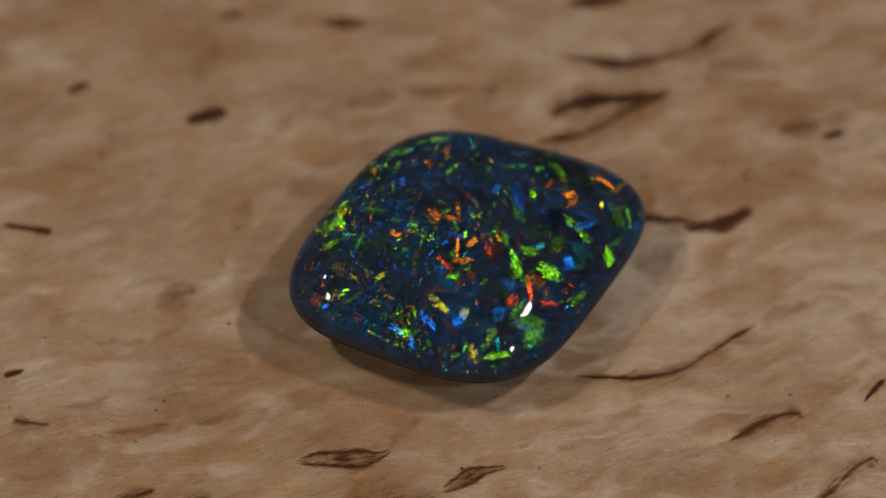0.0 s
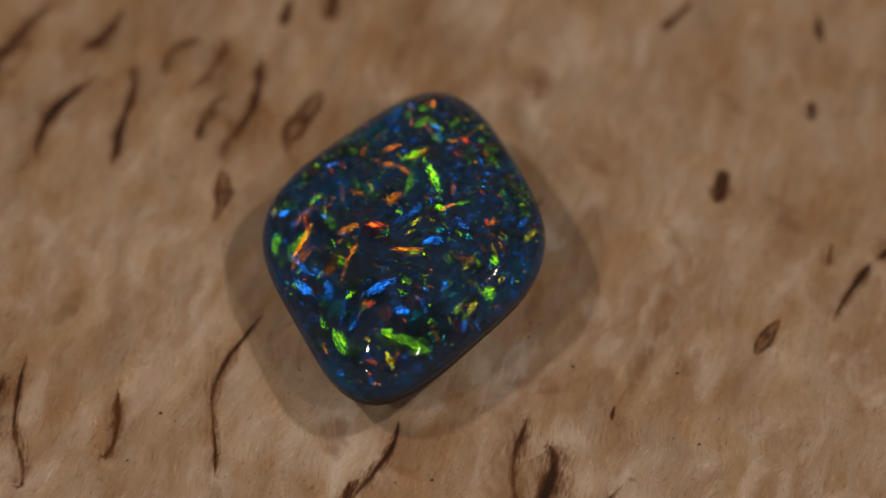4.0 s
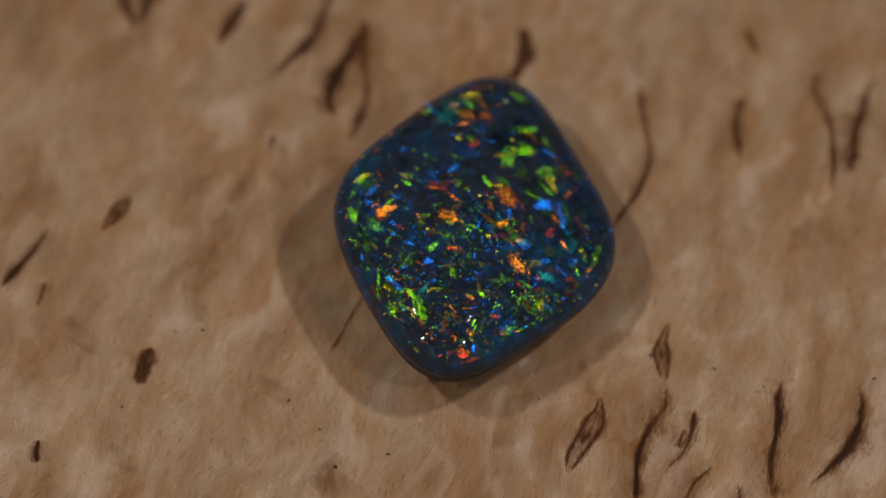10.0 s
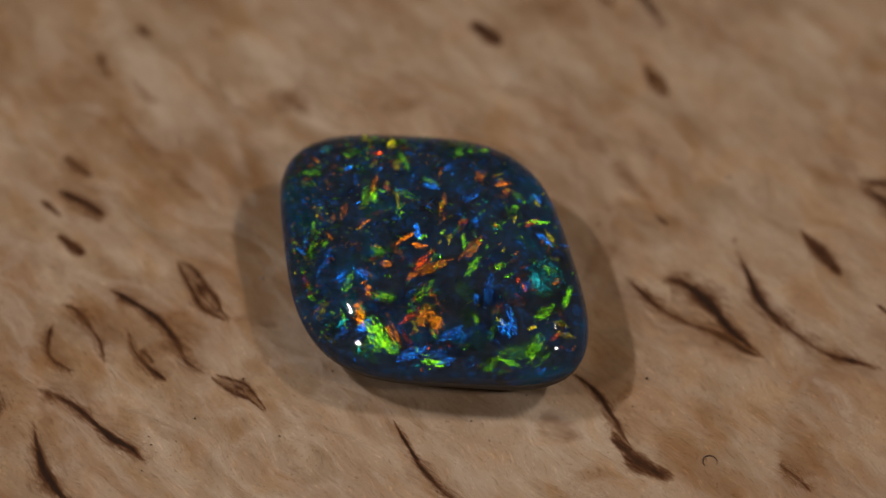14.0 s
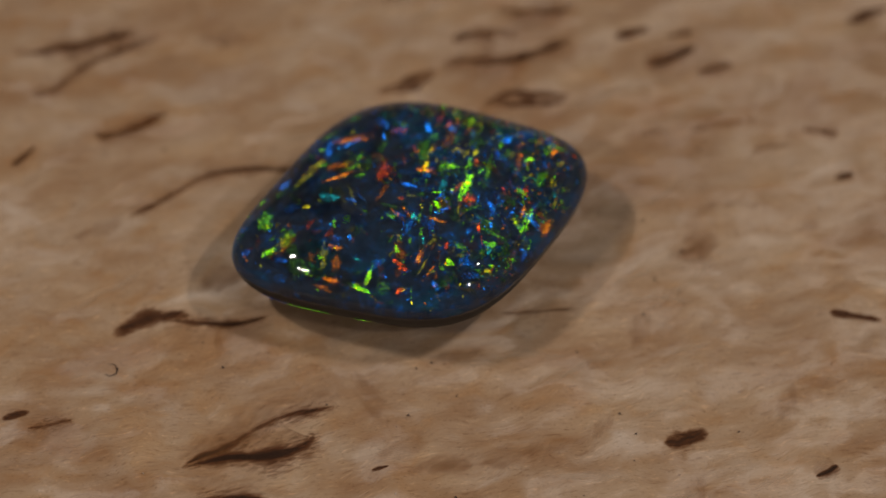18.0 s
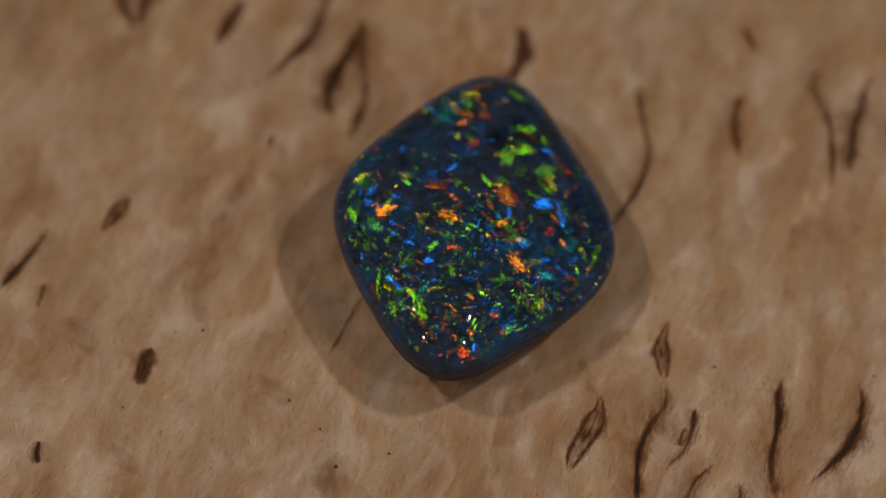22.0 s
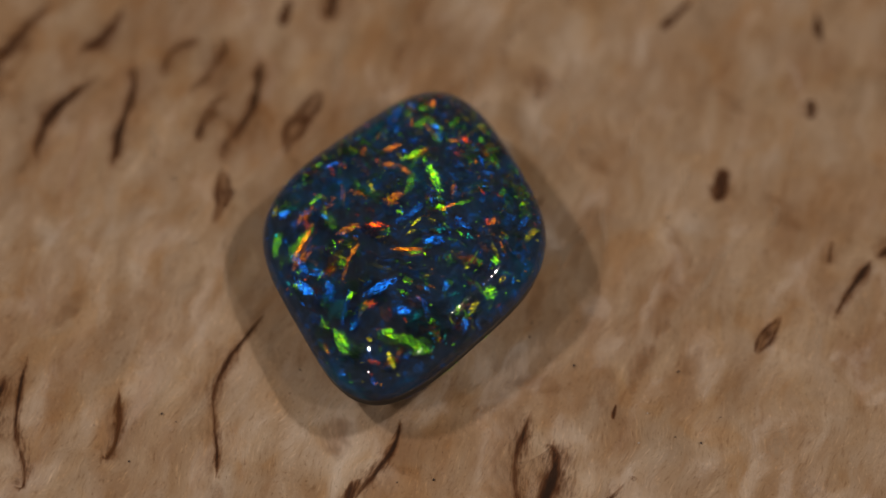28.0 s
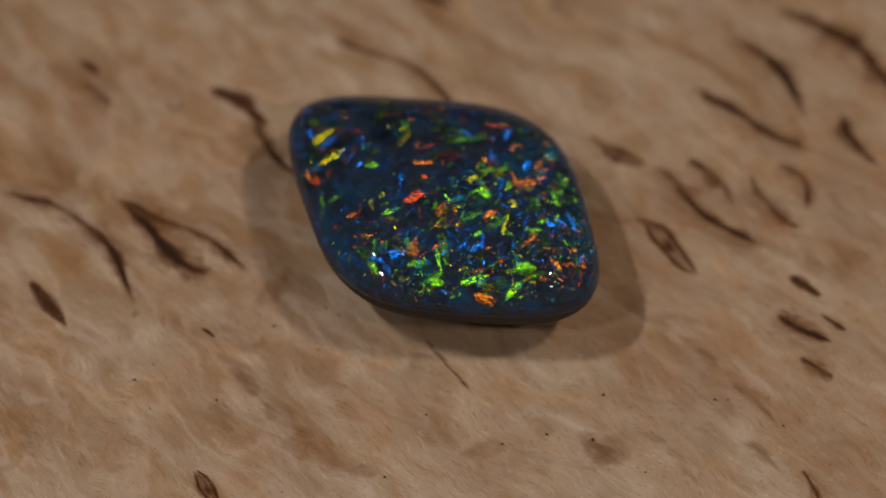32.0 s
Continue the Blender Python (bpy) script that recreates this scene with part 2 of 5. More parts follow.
def flake_material(name, colour, vary, grain=(5600, 12000, 5600), planes=False):
    """A thin diffracting plate: it mirrors one colour and lets the rest through.
    planes: its layers lie at the tilt that the mesh names, whatever way its surface faces."""
    m, n, l, p = material(name)
    tc = n.new("ShaderNodeTexCoord")
    info = n.new("ShaderNodeObjectInfo")
    shift = n.new("ShaderNodeVectorMath")
    shift.operation = "MULTIPLY_ADD"
    l.new(info.outputs["Random"], shift.inputs[0])
    shift.inputs[1].default_value = (0.05, 0.03, 0.02)
    l.new(tc.outputs["Object"], shift.inputs[2])
    st = n.new("ShaderNodeMapping")
    st.inputs["Scale"].default_value = grain
    l.new(shift.outputs[0], st.inputs["Vector"])
    no = add(n, "ShaderNodeTexNoise", Scale=1.0, Detail=4.0, Roughness=0.65, Distortion=0.5)
    l.new(st.outputs[0], no.inputs["Vector"])
    gl = n.new("ShaderNodeBsdfGlossy")
    gl.inputs["Roughness"].default_value = FIRE_ROUGH if planes else 0.34
    at = n.new("ShaderNodeAttribute")
    at.attribute_name = "depth"
    soft = n.new("ShaderNodeMath")
    soft.operation = "MULTIPLY_ADD"
    soft.inputs[1].default_value = 0.60
    jag = n.new("ShaderNodeMath")
    jag.operation = "MULTIPLY_ADD"
    jag.inputs[1].default_value, jag.inputs[2].default_value = 3.6, -1.28
    l.new(no.outputs["Fac"], jag.inputs[0])
    l.new(at.outputs["Fac"], soft.inputs[0])
    l.new(jag.outputs[0], soft.inputs[2])
    # a ragged edge, and inside it streaks that shift in hue
    edge = ramp(n, [(0.66, (0, 0, 0)), (0.78, (0.4, 0.4, 0.4)), (1.02, (1.7, 1.7, 1.7))])
    l.new(soft.outputs[0], edge.inputs["Fac"])
    fine = add(n, "ShaderNodeTexNoise", Scale=1.1, Detail=3.0, Roughness=0.65)
    l.new(st.outputs[0], fine.inputs["Vector"])
    turned = HUE_SHIFT[name.split("_")[1]]
    hue = ramp(n, [(0.36, [c * 0.12 for c in colour]), (0.47, [c * 0.8 for c in colour]), (0.57, colour), (0.68, [c * 1.3 for c in turned])])
    l.new(fine.outputs["Fac"], hue.inputs["Fac"])
    # each splinter has its own strength
    isl = n.new("ShaderNodeNewGeometry")
    both = n.new("ShaderNodeMath")
    both.operation = "ADD"
    l.new(info.outputs["Random"], both.inputs[0])
    l.new(isl.outputs["Random Per Island"], both.inputs[1])
    frac = n.new("ShaderNodeMath")
    frac.operation = "FRACT"
    l.new(both.outputs[0], frac.inputs[0])
    level = ramp(n, [(0.0, (0.04, 0.04, 0.04)), (0.6, (0.20, 0.20, 0.20)), (0.85, (0.6, 0.6, 0.6)), (1.0, (1.3, 1.3, 1.3))] if vary else [(0.0, (FIRE_LOW,) * 3), (1.0, (FIRE_HIGH,) * 3)])
    l.new(frac.outputs[0], level.inputs["Fac"])
    lit = multiply(n, l, hue.outputs[0], level.outputs[0])
    l.new(multiply(n, l, lit, edge.outputs[0]), gl.inputs["Color"])
    bump = add(n, "ShaderNodeBump", Strength=0.6, Distance=0.000014 if planes else 0.00002)
    l.new(no.outputs["Fac"], bump.inputs["Height"])
    if planes:
        pl = n.new("ShaderNodeAttribute")
        pl.attribute_name = "plane"
        way = n.new("ShaderNodeVectorTransform")
        way.vector_type, way.convert_from, way.convert_to = "NORMAL", "OBJECT", "WORLD"
        l.new(pl.outputs["Vector"], way.inputs[0])
        l.new(way.outputs[0], bump.inputs["Normal"])
    l.new(bump.outputs[0], gl.inputs["Normal"])
    tr = n.new("ShaderNodeBsdfTransparent")
    # what it mirrors it does not let through
    clear = ramp(n, [(0.62, (0.985, 0.985, 0.985)), (0.95, (0.80, 0.80, 0.80))])
    l.new(soft.outputs[0], clear.inputs["Fac"])
    l.new(clear.outputs[0], tr.inputs[0])
    sm = n.new("ShaderNodeAddShader")
    l.new(gl.outputs[0], sm.inputs[0])
    l.new(tr.outputs[0], sm.inputs[1])
    l.new(sm.outputs[0], n["Material Output"].inputs[0])
    return m


WOOD, BARK = wood_material(), bark_material()
STAIN, PALE = stain_material("brown_stain", (0.30, 0.122, 0.034), 0.28), stain_material("pale_figure", (0.66, 0.49, 0.34), 0.34)
SHELL, POTCH = shell_material(), potch_material()
FIRE = {k: flake_material("fire_" + k, c, False, planes=True) for k, c in FIRE_COLOURS.items()}
# stands in for inner reflection at the base edge: colours raised fourfold
RIM = {k: flake_material("rim_" + k, [4 * c for c in FIRE_COLOURS[k]], False, (2500, 2500, 9000), planes=True) for k in ("blue", "green")}
GLOW = {k: flake_material("glow_" + k, [v * 0.4 for v in FIRE_COLOURS[k]], True, (450, 700, 450)) for k in ("blue", "teal")}
SPARK = {k: flake_material("spark_" + k, c, True) for k, c in FIRE_COLOURS.items()}
DUST_PALE = plain_material("pale_lint", (0.72, 0.74, 0.78), 0.5)
DUST_DARK = plain_material("dark_dust", (0.03, 0.025, 0.03), 0.8)
BASE = plain_material("grey_potch", (0.022, 0.022, 0.024), 0.7)
WALL, TABLE = plain_material("dark_cloth", (0.12, 0.125, 0.14), 0.9), plain_material("dark_tabletop", (0.05, 0.045, 0.04), 0.6)


def part(name, bm, mat, parent, label=""):
    me = bpy.data.meshes.new(name)
    bm.to_mesh(me)
    bm.free()
    me.materials.append(mat)
    ob = new(name, me)
    ob.parent = parent
    return tagged(ob, label)


# ---- the dark box round the set ----
def slab_between(name, lo, hi, mat):
    bm = bmesh.new()
    bmesh.ops.create_cube(bm, size=1)
    for v in bm.verts:
        v.co = [lo[i] + (v.co[i] + 0.5) * (hi[i] - lo[i]) for i in range(3)]
    return tagged(part(name, bm, mat, None), kind="structure")


BOARD_THICK = 14 * MM
z0 = -BOARD_THICK
R, H = 0.42, 0.40
slab_between("floor", (-R, -R, z0 - 0.03), (R, R, z0), TABLE)
slab_between("wall_north", (-R, R, z0), (R, R + 0.02, H), WALL)
slab_between("wall_south", (-R, -R - 0.02, z0), (R, -R, H), WALL)
slab_between("wall_east", (R, -R - 0.02, z0), (R + 0.02, R + 0.02, H), WALL)
slab_between("wall_west", (-R - 0.02, -R - 0.02, z0), (-R, R + 0.02, H), WALL)
slab_between("ceiling", (-R - 0.02, -R - 0.02, H), (R + 0.02, R + 0.02, H + 0.02), WALL)


# ---- the burl board ----
def make_board():
    bm = bmesh.new()
    bmesh.ops.create_cube(bm, size=1)
    for v in bm.verts:
        v.co = (v.co.x * 84 * MM, v.co.y * 76 * MM, (v.co.z - 0.5) * BOARD_THICK)
    bmesh.ops.bevel(bm, geom=bm.edges[:], offset=1.2 * MM, segments=3, affect="EDGES")
    ob = part("wooden_board", bm, WOOD, None)
    return tagged(ob, "pale figured birch burl board with dark bark flecks, slowly turning", "wooden board")


board = make_board()


def fleck(shape, x, y, angle, length, bend, width):
    """One bark fleck in the board's face: a bowed band that tapers to its ends. Millimetres and degrees."""
    n, k = 32, 12
    grow = {"streak": 3.6, "spindle": 1.3, "eye": 1.45, "smudge": 1.3, "pale": 1.6}[shape]
    if shape == "streak" and abs(bend) > 0.18 * length:
        grow = 2.4
    rnd = random.Random(round(x * 100) * 7919 + round(y * 100))
    ph = [rnd.uniform(0, 6.28) for _ in range(3)]
    heavy = rnd.choice((0, 1))
    reach = length * (1.14 if shape == "streak" else 1.3)
    bm = bmesh.new()
    layer = bm.verts.layers.float.new("depth")
    rows = []
    for i in range(n + 1):
        u = i / n
        s = (u - 0.5) * reach
        off = bend * (1 - (2 * u - 1) ** 2) + 0.05 * math.sin(3.1 * s + ph[0])
        taper = math.sin(math.pi * min(max(u, 0.001), 0.999)) ** (0.6 if shape == "streak" else 1.25)
        dark = abs(u - heavy) if shape == "streak" else 0.5
        w = (0.65 + 0.7 * dark) * 0.5 * width * grow * (taper + 0.06) * (1 + 0.22 * math.sin(2.3 * s + ph[1]) + 0.12 * math.sin(6.1 * s + ph[2]))
        row = []
        for j in range(k + 1):
            v = 2 * j / k - 1
            vert = bm.verts.new((s * MM, (off + v * w) * MM, 0))
            if shape == "streak":
                # a dark seam near one edge, a brown halo beside it
                d = (0.42 + 0.16 * dark) * (1 - abs(v)) + (0.40 + 0.36 * dark) * math.exp(-((v - 0.1) / 0.12) ** 2)
            elif shape == "spindle":
                d = 0.45 * (1 - abs(v)) + 0.50 * math.exp(-(v / 0.42) ** 2) + 0.25 * math.exp(-((abs(v) - 0.4) / 0.14) ** 2)
            elif shape == "eye":
                d = 0.36 * (1 - abs(v)) + 0.66 * math.exp(-((abs(v) - 0.48) / 0.17) ** 2) + 0.6 * math.exp(-(v / 0.18) ** 2 - ((u - 0.5) / 0.08) ** 2)
            else:
                d = 1 - abs(v) ** 1.4
            d *= min(1, taper * 1.5) * min(1, 2.5 * (1 - abs(v)))
            vert[layer] = d
            row.append(vert)
        rows.append(row)
    for a, b in zip(rows, rows[1:]):
        for j in range(k):
            bm.faces.new((a[j], b[j], b[j + 1], a[j + 1]))
    kind = {"smudge": ("brown_smudge", STAIN), "pale": ("pale_figure", PALE)}.get(shape, ("bark_fleck", BARK))
    ob = part(kind[0], bm, kind[1], board)
    fleck.count += 1
    ob.matrix_basis = pose(x * MM, y * MM, (0.012 + 0.0006 * fleck.count) * MM, 0, 0, angle)
    return ob


fleck.count = 0


def spine_at(pts, u):
    """A smooth line through the given points, u from 0 to 1."""
    n = len(pts) - 1
    i = min(int(u * n), n - 1)
    t = u * n - i
    p = [Vector(pts[min(max(k, 0), n)]) for k in (i - 1, i, i + 1, i + 2)]
    return 0.5 * (2 * p[1] + (p[2] - p[0]) * t + (2 * p[0] - 5 * p[1] + 4 * p[2] - p[3]) * t * t + (3 * p[1] - p[0] - 3 * p[2] + p[3]) * t ** 3)


def stroke(shape, width, *pts):
    """One bark figure in the board's face, along a bowed spine, tapering to its ends. Millimetres on the board."""
    if shape == "line" and width > 0.12:
        stroke("halo", width, *pts)
    n, k = 12 * len(pts), 12
    rnd = random.Random(round(pts[0][0] * 100) * 7919 + round(pts[0][1] * 100))
    ph = [rnd.uniform(0, 6.28) for _ in range(4)]
    grow = {"line": 3.1, "spindle": 1.6, "eye": 1.4, "smudge": 2.2, "halo": 6.5}[shape]
    side = rnd.choice((-1, 1)) * 0.12
    origin = spine_at(pts, 0.5)
    chord = Vector(pts[-1]) - Vector(pts[0])
    angle = math.atan2(chord.y, chord.x)
    back = Matrix.Rotation(-angle, 2)
    length = sum((Vector(p) - Vector(q)).length for p, q in zip(pts, pts[1:]))
    bm = bmesh.new()
    layer = bm.verts.layers.float.new("depth")
    rows = []
    for i in range(n + 1):
        u = i / n
        c = spine_at(pts, u)
        d = (spine_at(pts, min(1, u + 0.02)) - spine_at(pts, max(0, u - 0.02))).normalized()
        out = Vector((-d.y, d.x))
        taper = math.sin(math.pi * min(max(u, 0.001), 0.999)) ** (0.5 if shape in ("line", "halo") else 0.65 if shape in ("eye", "spindle") else 1.1)
        run = u * length
        w = 0.5 * width * grow * (taper + 0.05) * (1 + 0.26 * math.sin(1.6 * run + ph[0]) + 0.14 * math.sin(4.3 * run + ph[1]))
        c = c + out * 0.06 * width * math.sin(2.1 * run + ph[2])
        if shape == "halo":
            c = c + out * side * 9 * width
        beat = 0.5 + 0.5 * math.sin(0.9 * run + ph[3])
        row = []
        for j in range(k + 1):
            v = 2 * j / k - 1
            at = back @ (c + out * v * w - origin)
            vert = bm.verts.new((at.x * MM, at.y * MM, 0))
            if shape == "line":
                d_in = (0.36 + 0.14 * beat) * (1 - abs(v)) + (0.34 + 0.50 * beat) * math.exp(-((v - side) / (0.12 + 0.11 * beat)) ** 2)
            elif shape == "spindle":
                d_in = 0.42 * (1 - abs(v)) + 0.46 * math.exp(-(v / 0.42) ** 2) + 0.22 * math.exp(-((abs(v) - 0.4) / 0.14) ** 2)
            elif shape == "eye":
                d_in = 0.40 * (1 - abs(v)) + 0.62 * math.exp(-((abs(v) - 0.50) / 0.17) ** 2) + 0.5 * math.exp(-(v / 0.18) ** 2 - ((u - 0.45) / 0.075) ** 2)
            else:
                d_in = (1 - abs(v) ** 1.4) * (0.8 if shape == "halo" else 1)
            vert[layer] = d_in * min(1, taper * 1.5) * (min(1, 0.25 + 5 * u, 0.25 + 5 * (1 - u)) if shape == "line" else 1) * min(1, 2.5 * (1 - abs(v)))
            row.append(vert)
        rows.append(row)
    for a, b in zip(rows, rows[1:]):
        for j in range(k):
            bm.faces.new((a[j], b[j], b[j + 1], a[j + 1]))
    bmesh.ops.recalc_face_normals(bm, faces=bm.faces[:])
    if bm.faces[0].normal.z < 0:
        bmesh.ops.reverse_faces(bm, faces=bm.faces[:])
    name, mat = ("brown_smudge", STAIN) if shape in ("smudge", "halo") else ("bark_fleck", BARK)
    ob = part(name, bm, mat, board)
    fleck.count += 1
    ob.matrix_basis = pose(origin.x * MM, origin.y * MM, (0.012 + 0.0006 * fleck.count) * MM, 0, 0, math.degrees(angle))
    return ob


stroke("eye", 0.73, (-5.27, -8.66), (-4.33, -8.49), (-3.18, -8.54), (-2.24, -8.35), (-1.72, -8.02))
stroke("line", 0.22, (5.04, -4.62), (6.11, -4.65), (7.61, -4.64), (9.12, -4.27), (10.21, -3.56), (11.32, -2.68), (12.21, -2.15))
stroke("line", 0.22, (10.82, -7.48), (11.80, -6.79), (12.67, -6.27), (13.42, -6.06), (13.69, -6.18), (13.51, -6.43))
stroke("spindle", 0.31, (16.07, -5.55), (16.53, -4.98), (16.97, -4.52))
stroke("spindle", 0.31, (-16.40, -5.13), (-15.99, -5.01), (-15.57, -4.85))
stroke("line", 0.24, (-15.86, -7.01), (-15.26, -7.17), (-14.40, -7.28))
stroke("smudge", 0.30, (-12.17, -7.52), (-11.01, -7.49), (-9.77, -7.09))
stroke("smudge", 0.35, (-9.18, -7.13), (-8.51, -6.94), (-7.89, -6.68))
stroke("smudge", 0.35, (-13.93, -6.57), (-13.21, -6.38), (-12.26, -6.28))
stroke("smudge", 0.73, (-10.68, -1.44), (-10.04, -1.19), (-9.29, -1.02))
stroke("smudge", 0.38, (-14.73, -2.97), (-14.49, -2.52), (-13.97, -2.25))
stroke("smudge", 0.26, (-13.43, -3.66), (-11.94, -3.49), (-10.75, -3.54))
stroke("smudge", 0.65, (-5.81, -5.81), (-4.86, -5.86), (-3.80, -5.53))
stroke("smudge", 0.45, (12.21, -2.15), (13.32, -1.52), (14.66, -0.91))
stroke("smudge", 0.86, (7.70, -0.03), (8.37, 0.52), (9.26, 0.94))
stroke("eye", 0.61, (0.24, -9.77), (1.00, -9.31), (1.70, -8.95), (2.67, -8.68))
stroke("line", 0.34, (-5.40, -11.75), (-4.50, -11.29), (-3.60, -10.76), (-2.50, -10.46), (-1.47, -10.43), (-0.55, -10.33), (0.43, -9.74))
stroke("line", 0.25, (-5.36, -13.51), (-4.83, -13.16), (-3.87, -13.02), (-2.97, -12.96), (-1.96, -13.24))
stroke("line", 0.30, (-4.76, -14.14), (-4.14, -14.61), (-3.41, -14.87), (-2.80, -14.69), (-2.17, -14.27))
stroke("line", 0.27, (-3.19, -11.75), (-2.41, -11.92), (-1.52, -11.87), (-0.77, -11.64), (-0.29, -11.45))
stroke("line", 0.20, (-2.08, -11.73), (-1.67, -11.61), (-1.22, -11.59))
stroke("line", 0.32, (-2.45, -16.01), (-1.85, -15.58), (-1.11, -15.11), (-0.04, -14.68), (0.98, -14.34), (1.77, -13.90), (2.81, -13.66))
stroke("smudge", 0.26, (-1.96, -16.16), (-1.17, -16.01), (-0.46, -15.99))
stroke("spindle", 0.59, (-8.42, -12.28), (-7.80, -12.03), (-6.98, -11.74))
stroke("line", 0.36, (4.42, 10.84), (5.52, 10.62), (6.92, 10.45), (8.16, 10.56), (9.23, 10.91), (10.23, 11.42), (11.01, 12.07), (11.92, 12.96))
stroke("line", 0.28, (6.42, 2.26), (7.38, 2.61), (8.55, 2.67), (9.50, 2.61), (10.49, 2.63))
stroke("spindle", 0.77, (9.46, 2.26), (10.39, 2.45), (11.32, 2.63), (12.34, 3.36))
stroke("line", 0.19, (13.45, 7.11), (14.26, 7.34), (15.22, 7.60))
stroke("smudge", 0.41, (-1.80, -8.16), (-1.22, -7.25), (-0.37, -6.47))
stroke("line", 0.21, (11.30, -11.20), (12.40, -10.81), (13.51, -10.22), (14.33, -9.68), (15.04, -8.96), (15.56, -8.41), (16.30, -8.00), (16.46, -8.40))
stroke("line", 0.22, (11.11, -7.30), (12.16, -6.63), (13.06, -6.21), (13.66, -6.17))
stroke("spindle", 0.17, (1.59, 8.82), (1.94, 8.92), (2.28, 9.04))
stroke("eye", 0.49, (-5.18, 12.29), (-4.43, 12.22), (-3.70, 12.17), (-3.15, 12.25))
stroke("smudge", 0.65, (-1.59, 8.61), (-0.63, 8.77), (0.37, 9.08))
stroke("smudge", 0.57, (-2.50, 10.32), (-1.60, 10.32), (-0.78, 10.45))
stroke("smudge", 0.56, (0.05, 7.68), (1.26, 8.12), (2.24, 8.43))
stroke("smudge", 0.57, (9.53, -11.02), (9.04, -10.97), (8.64, -11.07))
stroke("smudge", 0.30, (4.22, 10.93), (3.96, 10.93))
stroke("line", 0.36, (9.37, 9.10), (8.46, 8.63), (7.65, 8.24), (6.85, 7.60), (5.83, 6.95), (4.79, 6.59), (3.42, 6.30))
stroke("line", 0.49, (9.31, 9.13), (8.44, 8.93), (7.41, 8.65), (6.36, 8.61), (5.53, 8.49), (4.81, 8.15), (4.46, 7.64), (4.74, 7.48))
stroke("spindle", 0.73, (-8.59, 7.53), (-9.29, 7.36), (-10.29, 7.05))
stroke("spindle", 0.47, (-15.04, 1.54), (-15.80, 1.60), (-17.13, 1.76))
stroke("line", 0.18, (-14.18, 8.86), (-14.71, 8.65), (-15.09, 8.32))
stroke("smudge", 0.39, (-0.15, 8.96), (-0.78, 8.86), (-1.55, 8.64))
stroke("smudge", 0.29, (-1.82, 8.59), (-2.87, 8.62))
stroke("smudge", 0.81, (-9.45, -1.43), (-10.23, -1.59), (-11.06, -1.49))
stroke("spindle", 0.35, (16.17, 7.22), (15.66, 7.03), (15.11, 6.86))
stroke("smudge", 0.36, (8.51, 3.58), (8.04, 3.52))
stroke("spindle", 0.27, (10.17, 14.64), (9.71, 14.39), (9.22, 14.24))
stroke("spindle", 0.52, (7.54, 13.72), (6.27, 13.63), (4.88, 13.51))
stroke("smudge", 0.30, (4.25, 11.02), (3.98, 10.86))
stroke("line", 0.36, (-8.12, -10.32), (-8.94, -10.64), (-9.58, -11.01), (-10.37, -11.44))
stroke("spindle", 0.25, (-9.03, -11.79), (-9.66, -11.98), (-10.19, -12.20))
stroke("line", 0.25, (-10.27, -9.97), (-10.87, -10.17), (-11.39, -10.34), (-11.71, -10.62))
stroke("line", 0.09, (-2.26, 1.96), (-3.95, 1.79), (-5.36, 1.62))
stroke("line", 0.25, (-9.43, 14.02), (-8.30, 14.03), (-7.20, 14.01), (-6.08, 13.99))
stroke("line", 0.13, (-8.33, 12.81), (-8.76, 12.51), (-9.40, 12.32))
stroke("line", 0.35, (4.14, -15.95), (3.15, -16.74), (2.07, -17.11), (1.07, -17.14), (-0.08, -16.90), (-1.11, -16.60))
fleck("streak", 6.38, 17.74, 23, 4.87, 0.95, 0.69)
fleck("streak", 6.48, 17.68, 23, 4.52, -0.14, 0.46)
fleck("streak", 2.06, -19.80, -155, 4.30, 0.24, 0.57)
fleck("streak", -3.01, -17.90, 178, 2.55, -0.34, 0.43)
fleck("streak", 7.88, -17.37, -163, 2.50, -0.38, 0.51)
fleck("streak", 15.01, -10.85, -165, 4.59, -0.31, 0.38)
fleck("streak", -10.65, 14.69, -28, 2.26, -0.14, 0.35)
fleck("spindle", -9.03, 18.09, -131, 1.21, 0.12, 0.55)
fleck("spindle", 20.58, 0.91, 3, 1.67, 0.11, 0.56)
fleck("streak", -1.23, -20.46, -179, 3.43, 0.05, 0.40)
fleck("spindle", -18.62, 6.96, 40, 1.50, -0.06, 0.38)
fleck("spindle", -17.34, -13.23, -156, 1.77, -0.03, 0.64)
fleck("streak", 7.52, -18.20, -163, 3.11, -1.42, 0.62)
fleck("smudge", -10.08, -1.20, 15, 1.62, -0.00, 0.83)
fleck("smudge", -13.19, -6.22, 16, 2.16, -0.12, 0.36)
fleck("smudge", -11.10, -7.37, 11, 2.75, -0.01, 0.32)
fleck("smudge", -9.81, -1.60, 28, 2.23, 0.33, 1.06)
fleck("smudge", -10.29, -3.29, 28, 1.33, 0.18, 0.48)
fleck("smudge", 8.36, 0.83, 24, 2.16, -0.05, 0.95)
fleck("smudge", -7.98, -6.96, 24, 1.97, 0.14, 0.42)
fleck("smudge", 8.97, -11.17, 2, 2.19, -0.01, 0.79)
fleck("smudge", -0.06, 8.78, 15, 2.72, -0.05, 0.66)
fleck("smudge", 2.09, 16.74, 174, 3.49, -0.23, 1.57)
fleck("smudge", -0.88, 3.88, -169, 2.13, 0.05, 0.66)
fleck("smudge", -4.14, 12.31, 0, 1.78, -0.07, 0.56)
fleck("smudge", -3.12, 8.05, -167, 3.77, -0.15, 1.04)
fleck("smudge", 2.56, 5.88, 113, 2.41, 0.13, 0.98)
